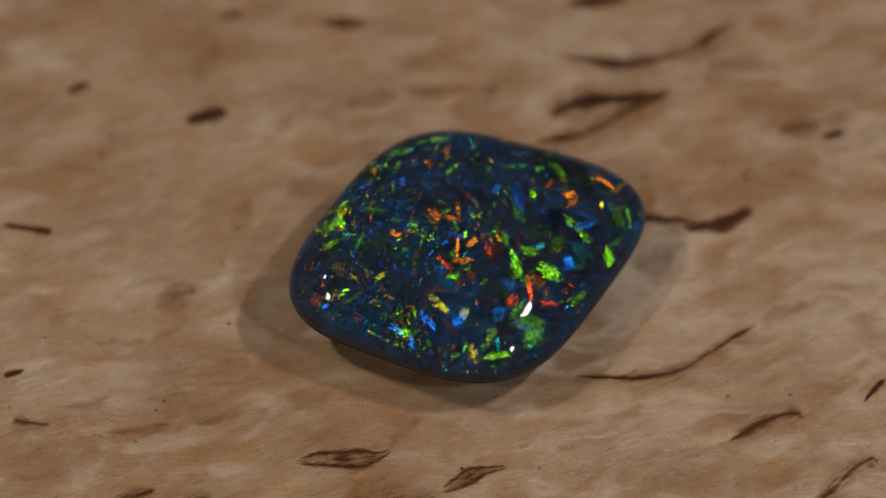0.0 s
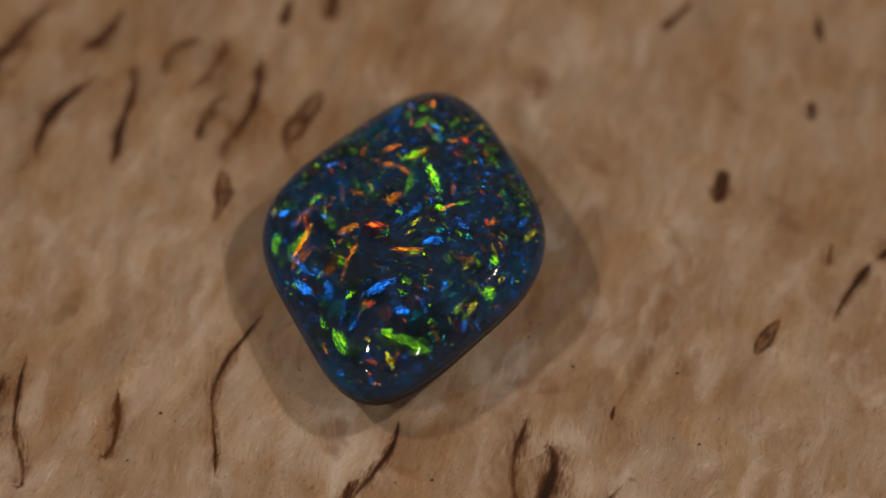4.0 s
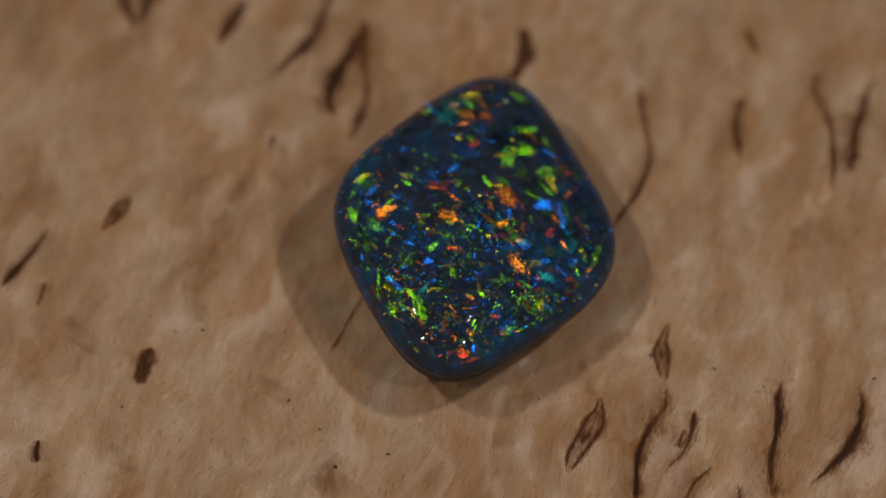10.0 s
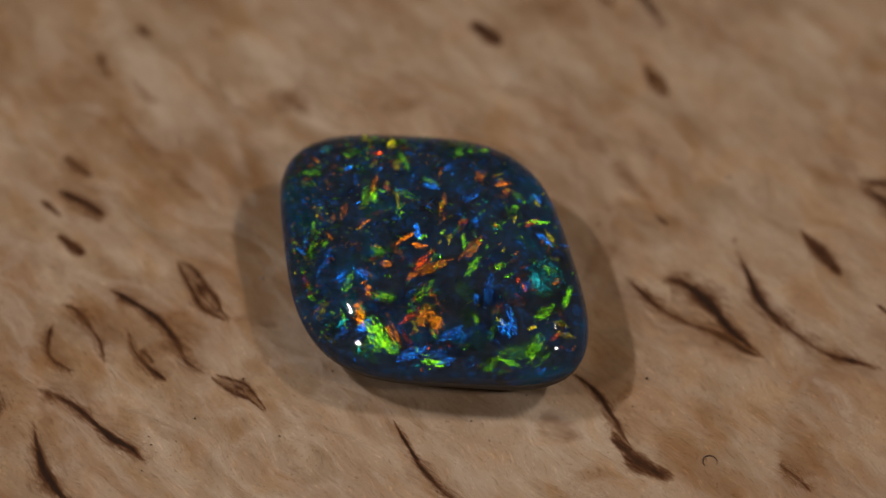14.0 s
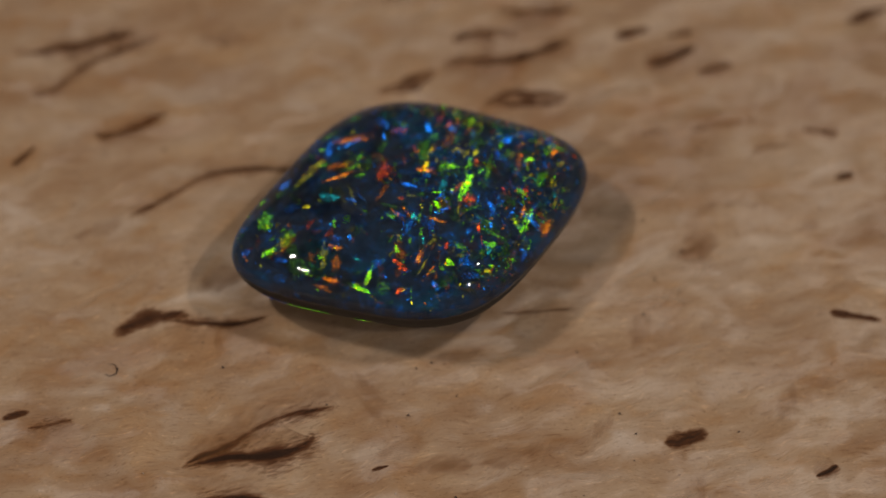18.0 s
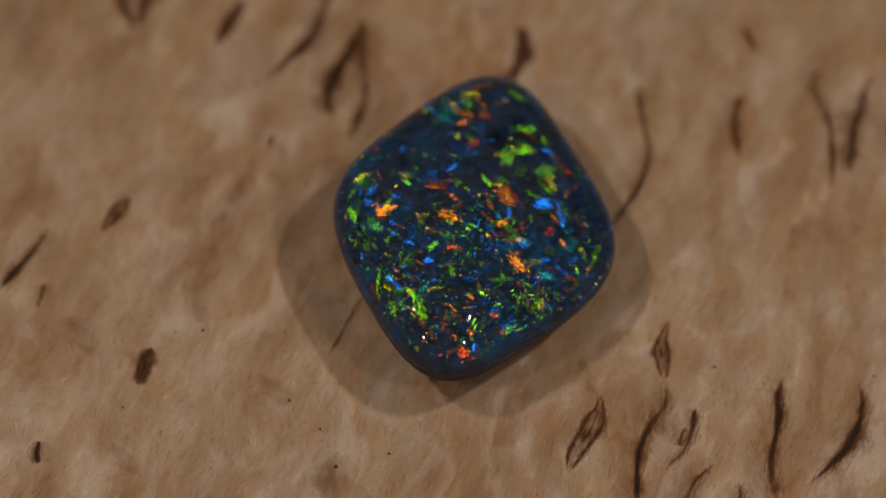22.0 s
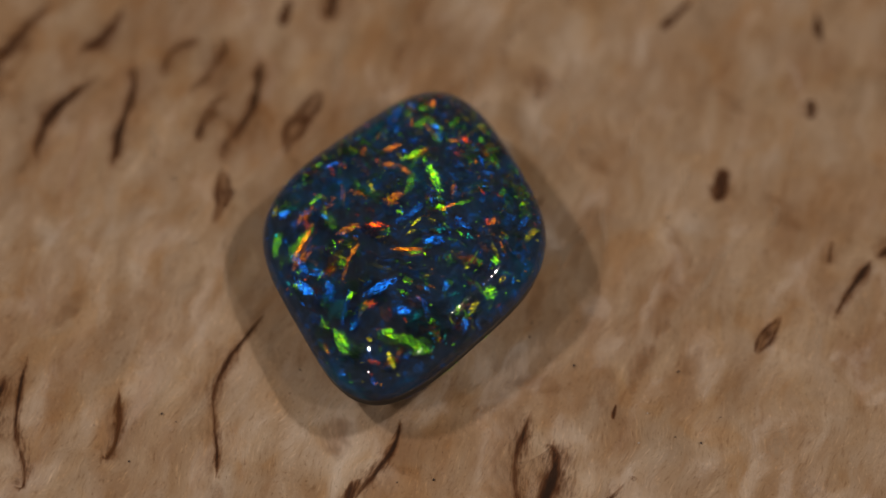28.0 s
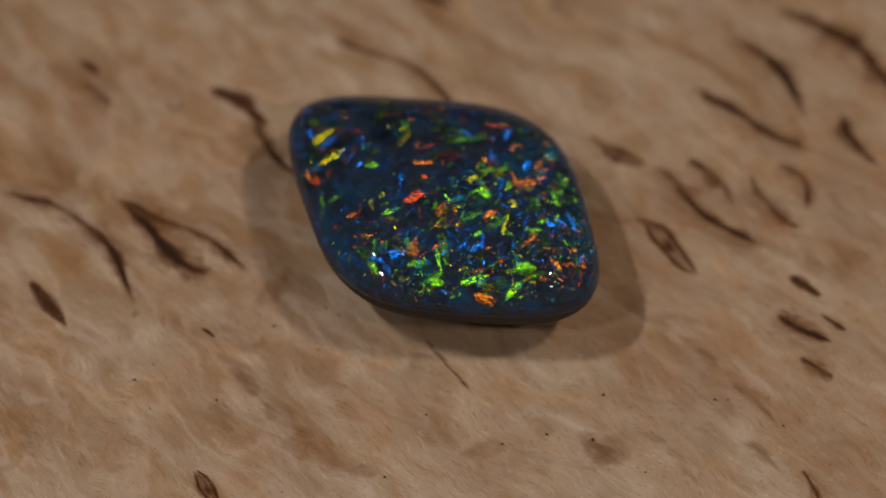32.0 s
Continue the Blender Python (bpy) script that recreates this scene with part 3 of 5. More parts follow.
fleck("smudge", -9.71, 10.09, -113, 2.55, 0.13, 1.17)
fleck("smudge", -7.92, 2.58, -108, 1.83, 0.16, 1.06)
fleck("smudge", -13.34, 5.71, -104, 1.72, 0.04, 0.96)
fleck("smudge", -3.67, -3.14, -123, 1.41, 0.06, 0.68)
fleck("smudge", -6.35, 6.90, -122, 1.31, 0.08, 0.68)
fleck("pale", -8.54, -0.10, -161, 4.03, 0.21, 0.26)
fleck("pale", -12.79, 8.97, -153, 1.87, 0.01, 0.31)
fleck("pale", -9.13, 9.87, -157, 1.30, -0.02, 0.31)
fleck("pale", -4.77, 13.91, -157, 1.37, 0.04, 0.48)
fleck("pale", -0.16, 14.89, -157, 1.43, 0.04, 0.71)
fleck("pale", -8.76, 6.05, -154, 2.04, -0.04, 0.26)
fleck("pale", -9.70, 3.24, -158, 2.01, -0.06, 0.35)
fleck("pale", 0.29, -6.50, -154, 2.07, 0.16, 0.53)
fleck("pale", 0.74, -12.77, -138, 1.66, 0.02, 0.44)
fleck("pale", -8.24, -3.80, -151, 3.05, -0.21, 0.32)
fleck("pale", -9.31, 0.15, -137, 3.75, -0.39, 0.37)
fleck("pale", -5.74, 4.41, -153, 3.39, 0.25, 0.32)
fleck("pale", -3.71, 4.03, -178, 2.79, 0.25, 0.32)
fleck("pale", -5.71, 9.24, 180, 3.35, 0.18, 0.32)
fleck("pale", -8.59, 1.37, 179, 3.04, 0.32, 0.26)
fleck("pale", -6.08, -8.66, 28, 4.08, 0.13, 0.37)
fleck("pale", 4.34, -6.73, 27, 3.79, -0.14, 0.37)
fleck("pale", 12.75, 1.26, 35, 3.44, 0.12, 0.32)



def dust_speck(x, y, size, mat=None):
    """A grain of dust on the board."""
    rnd = random.Random(round(x * 100) + 1000 * round(y * 100))
    bm = bmesh.new()
    bmesh.ops.create_icosphere(bm, subdivisions=2, radius=0.5 * size * MM)
    for v in bm.verts:
        v.co *= rnd.uniform(0.65, 1.1)
    ob = part("dust_speck", bm, mat or DUST_DARK, board, "pale lint speck" if mat else "dark dust grain")
    ob.matrix_basis = pose(x * MM, y * MM, (0.05 + 0.25 * size) * MM, 0, 0, 40 * x)
    return ob


dust_speck(-10.51, -6.54, 0.06)
dust_speck(-15.99, -6.54, 0.06)
dust_speck(-14.95, -3.41, 0.07)
dust_speck(-7.97, -2.60, 0.09)
dust_speck(-4.44, -2.88, 0.05)
dust_speck(8.68, -4.66, 0.05)
dust_speck(10.96, -5.44, 0.09)
dust_speck(13.31, -5.31, 0.07)
dust_speck(2.22, -5.69, 0.06)
dust_speck(8.85, 3.60, 0.06)
dust_speck(8.04, 4.70, 0.09)
dust_speck(0.97, -8.82, 0.09)
dust_speck(1.69, -11.19, 0.09)
dust_speck(3.85, -8.73, 0.06)
dust_speck(1.61, -13.06, 0.06)
dust_speck(1.97, -13.12, 0.06)
dust_speck(-0.87, 10.11, 0.09)
dust_speck(0.06, 12.44, 0.05)
dust_speck(1.71, 11.41, 0.05)
dust_speck(4.04, 6.24, 0.06)
dust_speck(10.96, -4.79, 0.05)
dust_speck(-11.41, 6.99, 0.07)
dust_speck(-7.48, 8.35, 0.05)
dust_speck(0.72, 4.52, 0.07)
dust_speck(0.97, 6.61, 0.09)
dust_speck(1.44, 12.35, 0.09)
dust_speck(-8.39, 0.15, 0.09)
dust_speck(-7.91, 1.81, 0.09)
dust_speck(-10.26, -6.14, 0.09)
dust_speck(-12.52, -7.72, 0.06)
dust_speck(-7.56, 7.18, 0.07)
dust_speck(1.12, -12.47, 0.05)
dust_speck(2.83, -13.91, 0.05)
dust_speck(-5.37, 3.60, 0.06)
dust_speck(4.46, -16.56, 0.09)
dust_speck(-9.46, -1.22, 0.12)
dust_speck(-0.84, 5.70, 0.06)
dust_speck(-6.95, 6.32, 0.09)
dust_speck(6.60, -2.10, 0.07)
dust_speck(6.57, 0.29, 0.05)
dust_speck(-11.18, -7.95, 0.06)
dust_speck(0.15, 4.26, 0.08)
dust_speck(-11.62, -2.15, 0.06)
dust_speck(-5.60, 9.90, 0.05)
dust_speck(-2.86, -6.19, 0.07, DUST_PALE)
dust_speck(-2.46, -7.44, 0.05, DUST_PALE)
dust_speck(10.70, 9.41, 0.05, DUST_PALE)
dust_speck(10.28, 10.50, 0.04, DUST_PALE)
dust_speck(2.66, 10.38, 0.05, DUST_PALE)
dust_speck(1.34, 10.02, 0.04, DUST_PALE)
dust_speck(-2.83, -6.10, 0.06, DUST_PALE)
dust_speck(-2.77, -7.41, 0.04, DUST_PALE)


def hair_curl(x, y, radius, turn, sweep):
    """A curled dark hair-thin fibre lying on the wood."""
    bm = bmesh.new()
    rings = []
    for i in range(19):
        a = radians(turn + sweep * i / 18)
        c = Vector((radius * math.cos(a), radius * math.sin(a), 0.05))
        out = Vector((math.cos(a), math.sin(a), 0))
        w = 0.016 * math.sin(math.pi * (i + 1) / 20) + 0.004
        rings.append([bm.verts.new((c + (out * math.cos(b) + Vector((0, 0, 1)) * math.sin(b)) * w) * MM) for b in (0, 1.57, 3.14, 4.71)])
    for p, q in zip(rings, rings[1:]):
        for k in range(4):
            bm.faces.new((p[k], p[(k + 1) % 4], q[(k + 1) % 4], q[k]))
    ob = part("hair_fibre", bm, DUST_DARK, board)
    ob.matrix_basis = pose(x * MM, y * MM, 0)
    return ob


hair_curl(12.27, 4.92, 0.26, 40, 250)


# ---- the opal ----
CENTRE = Vector((0.418, -0.576))
# the four bowed sides: which way each faces, in degrees, and how far it lies from the middle
SIDES = [(radians(a), d + 0.06) for a, d in ((76.2, 4.955), (147.5, 4.541), (-110.9, 5.43), (-32.3, 5.817))]
BOW = 3.38


def reach_at(theta):
    """Distance from the stone's middle to its outline in one direction."""
    return sum(max(0.0, math.cos(theta - phi) / d) ** BOW for phi, d in SIDES) ** (-1 / BOW)


# inset from the outline and height, from the foot over the girdle to the crown
PROFILE = [(2.5, 0.0), (1.75, 0.45), (1.0, 1.05), (0.42, 1.65), (0.10, 2.2), (0.0, 2.68), (0.03, 2.88), (0.10, 3.06), (0.20, 3.21), (0.35, 3.36),
           (0.55, 3.515), (0.8, 3.68), (1.1, 3.845), (1.6, 4.04), (2.3, 4.235), (3.0, 4.37), (3.8, 4.48)]
CROWN = 4.60


def lean(x, y, z):
    """The crown leans: the stone is thicker towards one side."""
    return z + (-0.049 * x + 0.078 * y) * z / 2.75


def stone_point(theta, inset, z):
    r = max(0.0, reach_at(theta) - inset)
    x, y = r * math.cos(theta), r * math.sin(theta)
    return Vector((x, y, lean(x, y, z)))


def crown_height(theta, inset):
    """Height of the polished crown over a place so far inside the outline."""
    tops = PROFILE[5:] + [(reach_at(theta), CROWN)]
    for (a, za), (b, zb) in zip(tops, tops[1:]):
        if a <= inset <= b:
            return za + (zb - za) * (inset - a) / max(b - a, 1e-6)
    return CROWN


def smooth_profile(steps, sink):
    pts = PROFILE
    out = []
    for i in range(len(pts) - 1):
        p0, p1, p2, p3 = pts[max(i - 1, 0)], pts[i], pts[i + 1], pts[min(i + 2, len(pts) - 1)]
        for s in range(steps):
            t = s / steps
            out.append([0.5 * (2 * b + (c - a) * t + (2 * a - 5 * b + 4 * c - d) * t * t + (3 * b - a - 3 * c + d) * t ** 3)
                        for a, b, c, d in zip(p0, p1, p2, p3)])
    out.append(list(pts[-1]))
    # sink: how far the inner body lies under the skin
    return [(a + (0.012 if sink else 0), z - sink * max(0.0, min(1, a / 0.9)) * (z > 2.7)) for a, z in out]


def stone_mesh(sink, around=320, steps=7):
    bm = bmesh.new()
    rings = []
    for inset, z in smooth_profile(steps, sink):
        rings.append([bm.verts.new(stone_point(2 * math.pi * i / around, inset, z + (0.02 if sink else 0)) * MM) for i in range(around)])
    # crown: rings shrink to the middle
    last_in, last_z = smooth_profile(steps, sink)[-1]
    for f in (0.75, 0.5, 0.25):
        ring = []
        for i in range(around):
            th = 2 * math.pi * i / around
            r = (reach_at(th) - last_in) * f
            z = last_z + (CROWN - sink - last_z) * (1 - f * f)
            x, y = r * math.cos(th), r * math.sin(th)
            ring.append(bm.verts.new(Vector((x, y, lean(x, y, z))) * MM))
        rings.append(ring)
    for a, b in zip(rings, rings[1:]):
        for i in range(around):
            j = (i + 1) % around
            bm.faces.new((a[i], a[j], b[j], b[i]))
    bm.faces.new(list(reversed(rings[0])))
    top = bm.verts.new((0, 0, (CROWN - sink) * MM))
    for i in range(around):
        bm.faces.new((rings[-1][i], rings[-1][(i + 1) % around], top))
    for f in bm.faces:
        f.smooth = True
    bmesh.ops.recalc_face_normals(bm, faces=bm.faces[:])
    return bm


opal = tagged(new("opal"), "polished black opal cabochon flashing green, orange and blue", "gemstone")
skin = stone_mesh(0.0)
# the back of the stone is left unpolished
bmesh.ops.delete(skin, geom=[f for f in skin.faces if f.calc_center_median().z / MM < lean(*[c / MM for c in f.calc_center_median().xy], 2.60)], context="FACES")
part("polished_skin", skin, SHELL, opal, "clear glossy polished dome")
body = part("dark_body", stone_mesh(0.55), POTCH, opal, "blue-black potch body")
body.data.materials.append(BASE)
for poly in body.data.polygons:
    x, y, z = poly.center
    poly.material_index = 1 if z / MM < lean(x / MM, y / MM, 2.72) else 0


def shard(rnd, long, wide, thick):
    """A thin splinter of opal: an uneven long plate that thins out to its rim."""
    bm = bmesh.new()
    layer = bm.verts.layers.float.new("depth")
    m = rnd.randint(8, 11)
    outer, inner = [], []
    skew = rnd.uniform(-0.35, 0.35)
    for i in range(m):
        a = 2 * math.pi * (i + rnd.uniform(-0.25, 0.25)) / m
        k = rnd.uniform(0.72, 1.0)
        x, y = 0.5 * long * k * math.cos(a), 0.5 * wide * k * math.sin(a)
        y += skew * wide * (x / long)
        outer.append(bm.verts.new((x * MM, y * MM, 0)))
        inner.append(bm.verts.new((0.5 * x * MM, 0.5 * y * MM, thick * MM)))
        inner[-1][layer] = rnd.uniform(0.6, 0.9)
    mid = bm.verts.new((0, 0, thick * MM))
    mid[layer] = 1.0
    for i in range(m):
        j = (i + 1) % m
        bm.faces.new((outer[i], outer[j], inner[j], inner[i]))
        bm.faces.new((inner[i], inner[j], mid))
    return bm


def hue_for(rnd, facing):
    """Splinters that face one way flash mostly green, the others mostly blue and orange."""
    c = math.cos(facing - radians(-45))
    odds = {"green": 0.38 + 0.10 * c, "yellow": 0.18 + 0.03 * c, "orange": 0.20 - 0.03 * c, "red": 0.07, "blue": 0.27 - 0.08 * c, "teal": 0.03}
    return rnd.choices(list(odds), list(odds.values()))[0]


def flake_place(rnd, deep, crowd):
    """A random place and turn for a splinter just under the crown."""
    while True:
        x, y = rnd.uniform(-8, 8), rnd.uniform(-7, 7)
        th, r = math.atan2(y, x), math.hypot(x, y)
        inset = reach_at(th) - r
        if inset > 0.10 and rnd.random() < 0.5 - crowd * x / 13:
            break
    edge = max(0.0, 1 - inset / 0.7)
    z = lean(x, y, crown_height(th, inset)) - rnd.uniform(*deep) * min(1, inset / 0.8)
    out = Vector((math.cos(th), math.sin(th), 0)) * (0.12 + 0.6 * edge) + Vector((0, 0, 1))
    tilt, way = radians(15 * (1 - edge) + (26 - 7 * edge) * rnd.random()), rnd.uniform(0, 2 * math.pi)
    if x < 0.5 and rnd.random() < 0.65:
        # the finely broken side of the stone faces mostly one way
        way = radians(150) + rnd.gauss(0, 0.8)
    nrm = (out.normalized() + Vector((math.cos(way), math.sin(way), 0)) * math.tan(tilt)).normalized()
    # most splinters lie roughly along one grain of the stone
    lie = radians(85) + (rnd.gauss(0, 0.45) if rnd.random() < 0.65 else rnd.uniform(-1.6, 1.6))
    along = Vector((math.cos(lie), math.sin(lie), 0))
    xx = (along - nrm * along.dot(nrm)).normalized()
    q = Matrix((xx, nrm.cross(xx), nrm)).transposed()
    facing = math.atan2(nrm.y, nrm.x)
    return Matrix.Translation(Vector((x, y, z)) * MM) @ q.to_4x4(), hue_for(rnd, facing), inset


rnd = random.Random(11)
plates = {}
for colour in FIRE:
    for i in range(4):
        me = bpy.data.meshes.new("flake")
        bm = shard(rnd, rnd.uniform(0.9, 2.0), rnd.uniform(0.28, 0.65), 0.02)
        bm.to_mesh(me)
        bm.free()
        me.materials.append(SPARK[colour])
        plates[colour, i] = me
for i in range(12):
    # broad dim sheets deep in the stone
    m, colour, room = flake_place(rnd, (0.28, 0.31), -0.6)
    colour = "teal" if i % 4 == 0 else "blue"
    if i < 8:
        me = bpy.data.meshes.new("flake")
        bm = shard(rnd, rnd.uniform(1.3, 2.2), rnd.uniform(0.7, 1.4), 0.01)
        bm.to_mesh(me)
        bm.free()
        me.materials.append(GLOW[colour])
        plates["deep", i] = me
    ob = new("flake", plates["deep", i % 8])
    ob.parent = opal
    k = rnd.uniform(0.6, 1.2) * min(1, 0.1 + 0.6 * room)
    level = Matrix.Translation(m.translation) @ m.to_quaternion().slerp(Euler((0, 0, 0)).to_quaternion(), 0.45).to_matrix().to_4x4()
    ob.matrix_basis = level @ Matrix.Diagonal((k, k, k, 1))
for i in range(70):
    m, colour, room = flake_place(rnd, (0.16, 0.29), -0.25)
    ob = new("flake", plates[colour, i % 4])
    ob.parent = opal
    k = rnd.uniform(0.6, 1.2) * min(1, 0.15 + 0.75 * room)
    ob.matrix_basis = m @ Matrix.Diagonal((k, k, k, 1))


def crown_at(x, y):
    """Height of the polished crown over a place, in millimetres."""
    th = math.atan2(y, x)
    return lean(x, y, crown_height(th, max(0.0, reach_at(th) - math.hypot(x, y))))


def fire(colour, x, y, turn, long, wide, facing, tilt):
    """One flash of colour: a ragged splinter that lies along the crown, and whose stacked layers, which mirror the light,
    are tilted towards facing. Millimetres from the stone's middle, degrees."""
    th = math.atan2(y, x)
    inset = max(0.16, reach_at(th) - math.hypot(x, y))
    r = reach_at(th) - inset
    x, y = r * math.cos(th), r * math.sin(th)
    e = 0.15
    nrm = Vector(((crown_at(x - e, y) - crown_at(x + e, y)) / (2 * e), (crown_at(x, y - e) - crown_at(x, y + e)) / (2 * e), 1)).normalized()
    along = Vector((math.cos(radians(turn)), math.sin(radians(turn)), 0))
    xx = (along - nrm * along.dot(nrm)).normalized()
    m = Matrix((xx, nrm.cross(xx), nrm)).transposed()
    lean_to = radians(tilt)
    layers = Vector((math.cos(radians(facing)) * math.sin(lean_to), math.sin(radians(facing)) * math.sin(lean_to), math.cos(lean_to)))
    pick = random.Random(round(100 * x) * 31 + round(100 * y) + round(turn))
    bm = shard(pick, long * pick.uniform(1.1, 1.5), wide * pick.uniform(0.95, 1.4), 0.012)
    ob = part("flake", bm, FIRE[colour], opal)
    local = m.transposed() @ layers
    plane = ob.data.attributes.new("plane", "FLOAT_VECTOR", "POINT")
    plane.data.foreach_set("vector", [c for _ in ob.data.vertices for c in local])
    sunk = min(0.22, 0.06 + 0.14 * inset) + pick.uniform(-0.04, 0.04)
    ob.matrix_basis = Matrix.Translation((Vector((x, y, crown_at(x, y))) - nrm * sunk) * MM) @ m.to_4x4()
    return ob


fire("green", -1.84, 3.44, 37, 0.81, 0.36, -125, 27)
fire("green", 4.10, 2.64, 115, 1.26, 0.42, -130, 28)
fire("orange", 5.91, 2.53, 151, 1.22, 0.42, -131, 28)
fire("orange", 4.47, 1.54, 31, 0.68, 0.35, -130, 28)
fire("green", 3.73, -1.72, 135, 0.91, 0.72, -132, 26)
fire("green", 2.98, -1.08, 157, 1.07, 0.56, -131, 26)
fire("green", 2.46, -1.66, 116, 1.09, 0.54, -53, 24)
fire("orange", 0.45, -1.70, 13, 0.95, 0.35, -51, 25)
fire("orange", 0.82, -0.94, 36, 0.56, 0.24, -129, 26)
fire("red", -0.26, -1.85, 141, 0.79, 0.29, -129, 25)
fire("green", 0.09, -2.38, 13, 0.47, 0.30, -130, 25)
fire("red", 3.00, -2.54, 98, 1.01, 0.26, -53, 24)
fire("red", 3.70, -2.94, 175, 0.74, 0.25, -53, 23)
fire("green", 3.12, -4.32, 64, 1.09, 0.61, -52, 23)
fire("green", 1.77, -5.11, 7, 1.15, 0.35, -133, 25)
fire("green", 2.58, -3.32, 56, 0.95, 0.45, -132, 26)
fire("blue", -0.80, -4.02, 131, 0.80, 0.46, -49, 24)
fire("blue", 0.39, -3.94, 46, 0.73, 0.42, -50, 24)
fire("blue", -2.00, -4.32, 158, 0.64, 0.34, -48, 25)
fire("blue", -1.41, -4.77, 100, 0.64, 0.34, -130, 24)
fire("green", -1.67, -4.45, 1, 0.63, 0.40, -130, 24)
fire("yellow", 0.89, -5.11, 108, 0.78, 0.34, -49, 23)
fire("orange", 0.11, -0.02, 163, 0.86, 0.31, -128, 26)
fire("orange", -2.09, -0.76, 163, 0.64, 0.25, -50, 26)
fire("yellow", -2.63, -2.49, 25, 0.69, 0.30, -128, 24)
fire("blue", 4.52, -1.24, 130, 0.69, 0.43, -55, 24)
fire("green", 3.30, 2.74, 65, 0.46, 0.32, -56, 25)
fire("teal", 3.45, 4.25, 169, 0.87, 0.27, -128, 28)
fire("green", 6.77, 1.13, 115, 0.99, 0.33, -58, 24)
fire("green", 6.00, -0.63, 115, 0.73, 0.46, -56, 23)
fire("yellow", -0.40, -3.45, 131, 0.92, 0.37, -130, 25)
fire("green", -4.23, 0.03, 117, 1.00, 0.36, -125, 25)
fire("green", -4.16, 0.99, 37, 0.68, 0.30, -50, 27)
fire("orange", 1.55, -1.16, 49, 1.28, 0.65, -99, 25)
fire("orange", 4.13, 2.15, 61, 1.01, 0.64, -101, 27)
fire("red", 2.91, 1.08, 19, 0.53, 0.51, -100, 27)
fire("orange", 4.14, 3.24, 61, 0.90, 0.35, -26, 24)
fire("green", 3.24, -0.30, 176, 1.10, 0.69, -101, 26)
fire("green", 4.16, -0.61, 128, 0.88, 0.85, -102, 26)
fire("green", 6.48, 1.00, 145, 0.84, 0.63, -104, 27)
fire("blue", 2.21, -3.26, 49, 1.27, 0.44, -101, 25)
fire("blue", 4.48, -1.34, 55, 1.19, 0.54, -22, 23)
fire("blue", 3.99, -2.16, 95, 0.85, 0.35, -21, 23)
fire("orange", 3.56, -3.06, 156, 1.04, 0.36, -20, 23)
fire("green", 3.00, -3.56, 161, 1.14, 0.41, -19, 24)
fire("green", 3.39, -4.38, 8, 1.06, 0.53, -18, 23)
fire("yellow", 2.04, -5.37, 32, 0.73, 0.34, -17, 24)
fire("blue", 0.15, -4.49, 66, 0.66, 0.43, -99, 24)
fire("green", -3.16, -1.26, 56, 0.76, 0.31, -19, 27)
fire("green", -2.66, -1.33, 32, 0.63, 0.26, -95, 25)
fire("orange", -1.29, -1.55, 72, 0.79, 0.29, -20, 26)
fire("orange", -1.32, -2.30, 96, 0.73, 0.27, -19, 26)
fire("orange", -0.49, -2.84, 2, 0.87, 0.25, -98, 25)
fire("green", -3.96, -3.06, 56, 0.65, 0.36, -18, 27)
fire("teal", -2.83, -3.94, 131, 0.61, 0.30, -17, 26)
fire("blue", -2.27, -4.29, 148, 0.73, 0.26, -17, 26)
fire("green", 4.72, 2.41, 66, 0.68, 0.34, -102, 27)
fire("orange", 6.51, -0.20, 43, 0.64, 0.30, -24, 23)
fire("blue", 0.83, -4.60, 161, 0.46, 0.41, -99, 24)
fire("green", 2.90, 3.46, 7, 0.54, 0.26, -26, 25)
fire("yellow", 3.32, -2.27, 76, 0.80, 0.37, -101, 25)
fire("red", 1.28, -3.34, 66, 0.44, 0.43, -100, 24)
fire("orange", 0.37, -2.64, 87, 0.59, 0.27, -19, 25)
fire("green", 0.89, 0.56, 165, 0.41, 0.24, -99, 26)
fire("blue", 3.20, 3.96, 44, 0.54, 0.31, -26, 25)
fire("orange", 3.28, -2.12, 126, 0.77, 0.57, -69, 24)
fire("orange", 3.76, -1.79, 135, 0.86, 0.55, 12, 24)
fire("orange", 1.87, -4.04, 169, 0.99, 0.43, 13, 25)
fire("blue", 2.40, -4.14, 102, 0.89, 0.43, 14, 25)
fire("green", 2.96, -3.84, 178, 1.44, 0.74, -69, 23)
fire("green", 3.57, -3.58, 17, 1.01, 0.56, 13, 24)
fire("green", 4.93, -2.41, 50, 0.84, 0.39, -71, 24)
fire("green", 6.29, -0.09, 38, 0.95, 0.44, -73, 25)
fire("green", 6.37, 0.93, 125, 1.44, 0.56, -73, 25)
fire("green", 5.03, 3.20, 125, 1.10, 0.44, 7, 23)
fire("teal", 4.12, 2.29, 159, 0.75, 0.38, 8, 24)
fire("blue", 5.14, 0.65, 163, 1.35, 0.38, -72, 25)
fire("green", 2.53, 0.42, 117, 1.07, 0.36, -70, 26)
fire("orange", 1.87, 0.90, 112, 1.18, 0.28, 9, 25)
fire("orange", 0.74, -0.92, 44, 0.64, 0.30, -68, 25)
fire("orange", 0.79, -2.28, 44, 0.64, 0.35, -67, 25)
fire("green", 0.10, -2.32, 38, 0.54, 0.30, -66, 25)
fire("green", -2.00, -1.37, 144, 0.91, 0.26, 10, 27)
fire("orange", -0.20, 3.22, 80, 0.76, 0.21, -68, 27)
fire("green", 1.76, 3.77, 80, 1.09, 0.26, 6, 25)
fire("blue", -1.37, 0.75, 38, 0.76, 0.36, 8, 26)
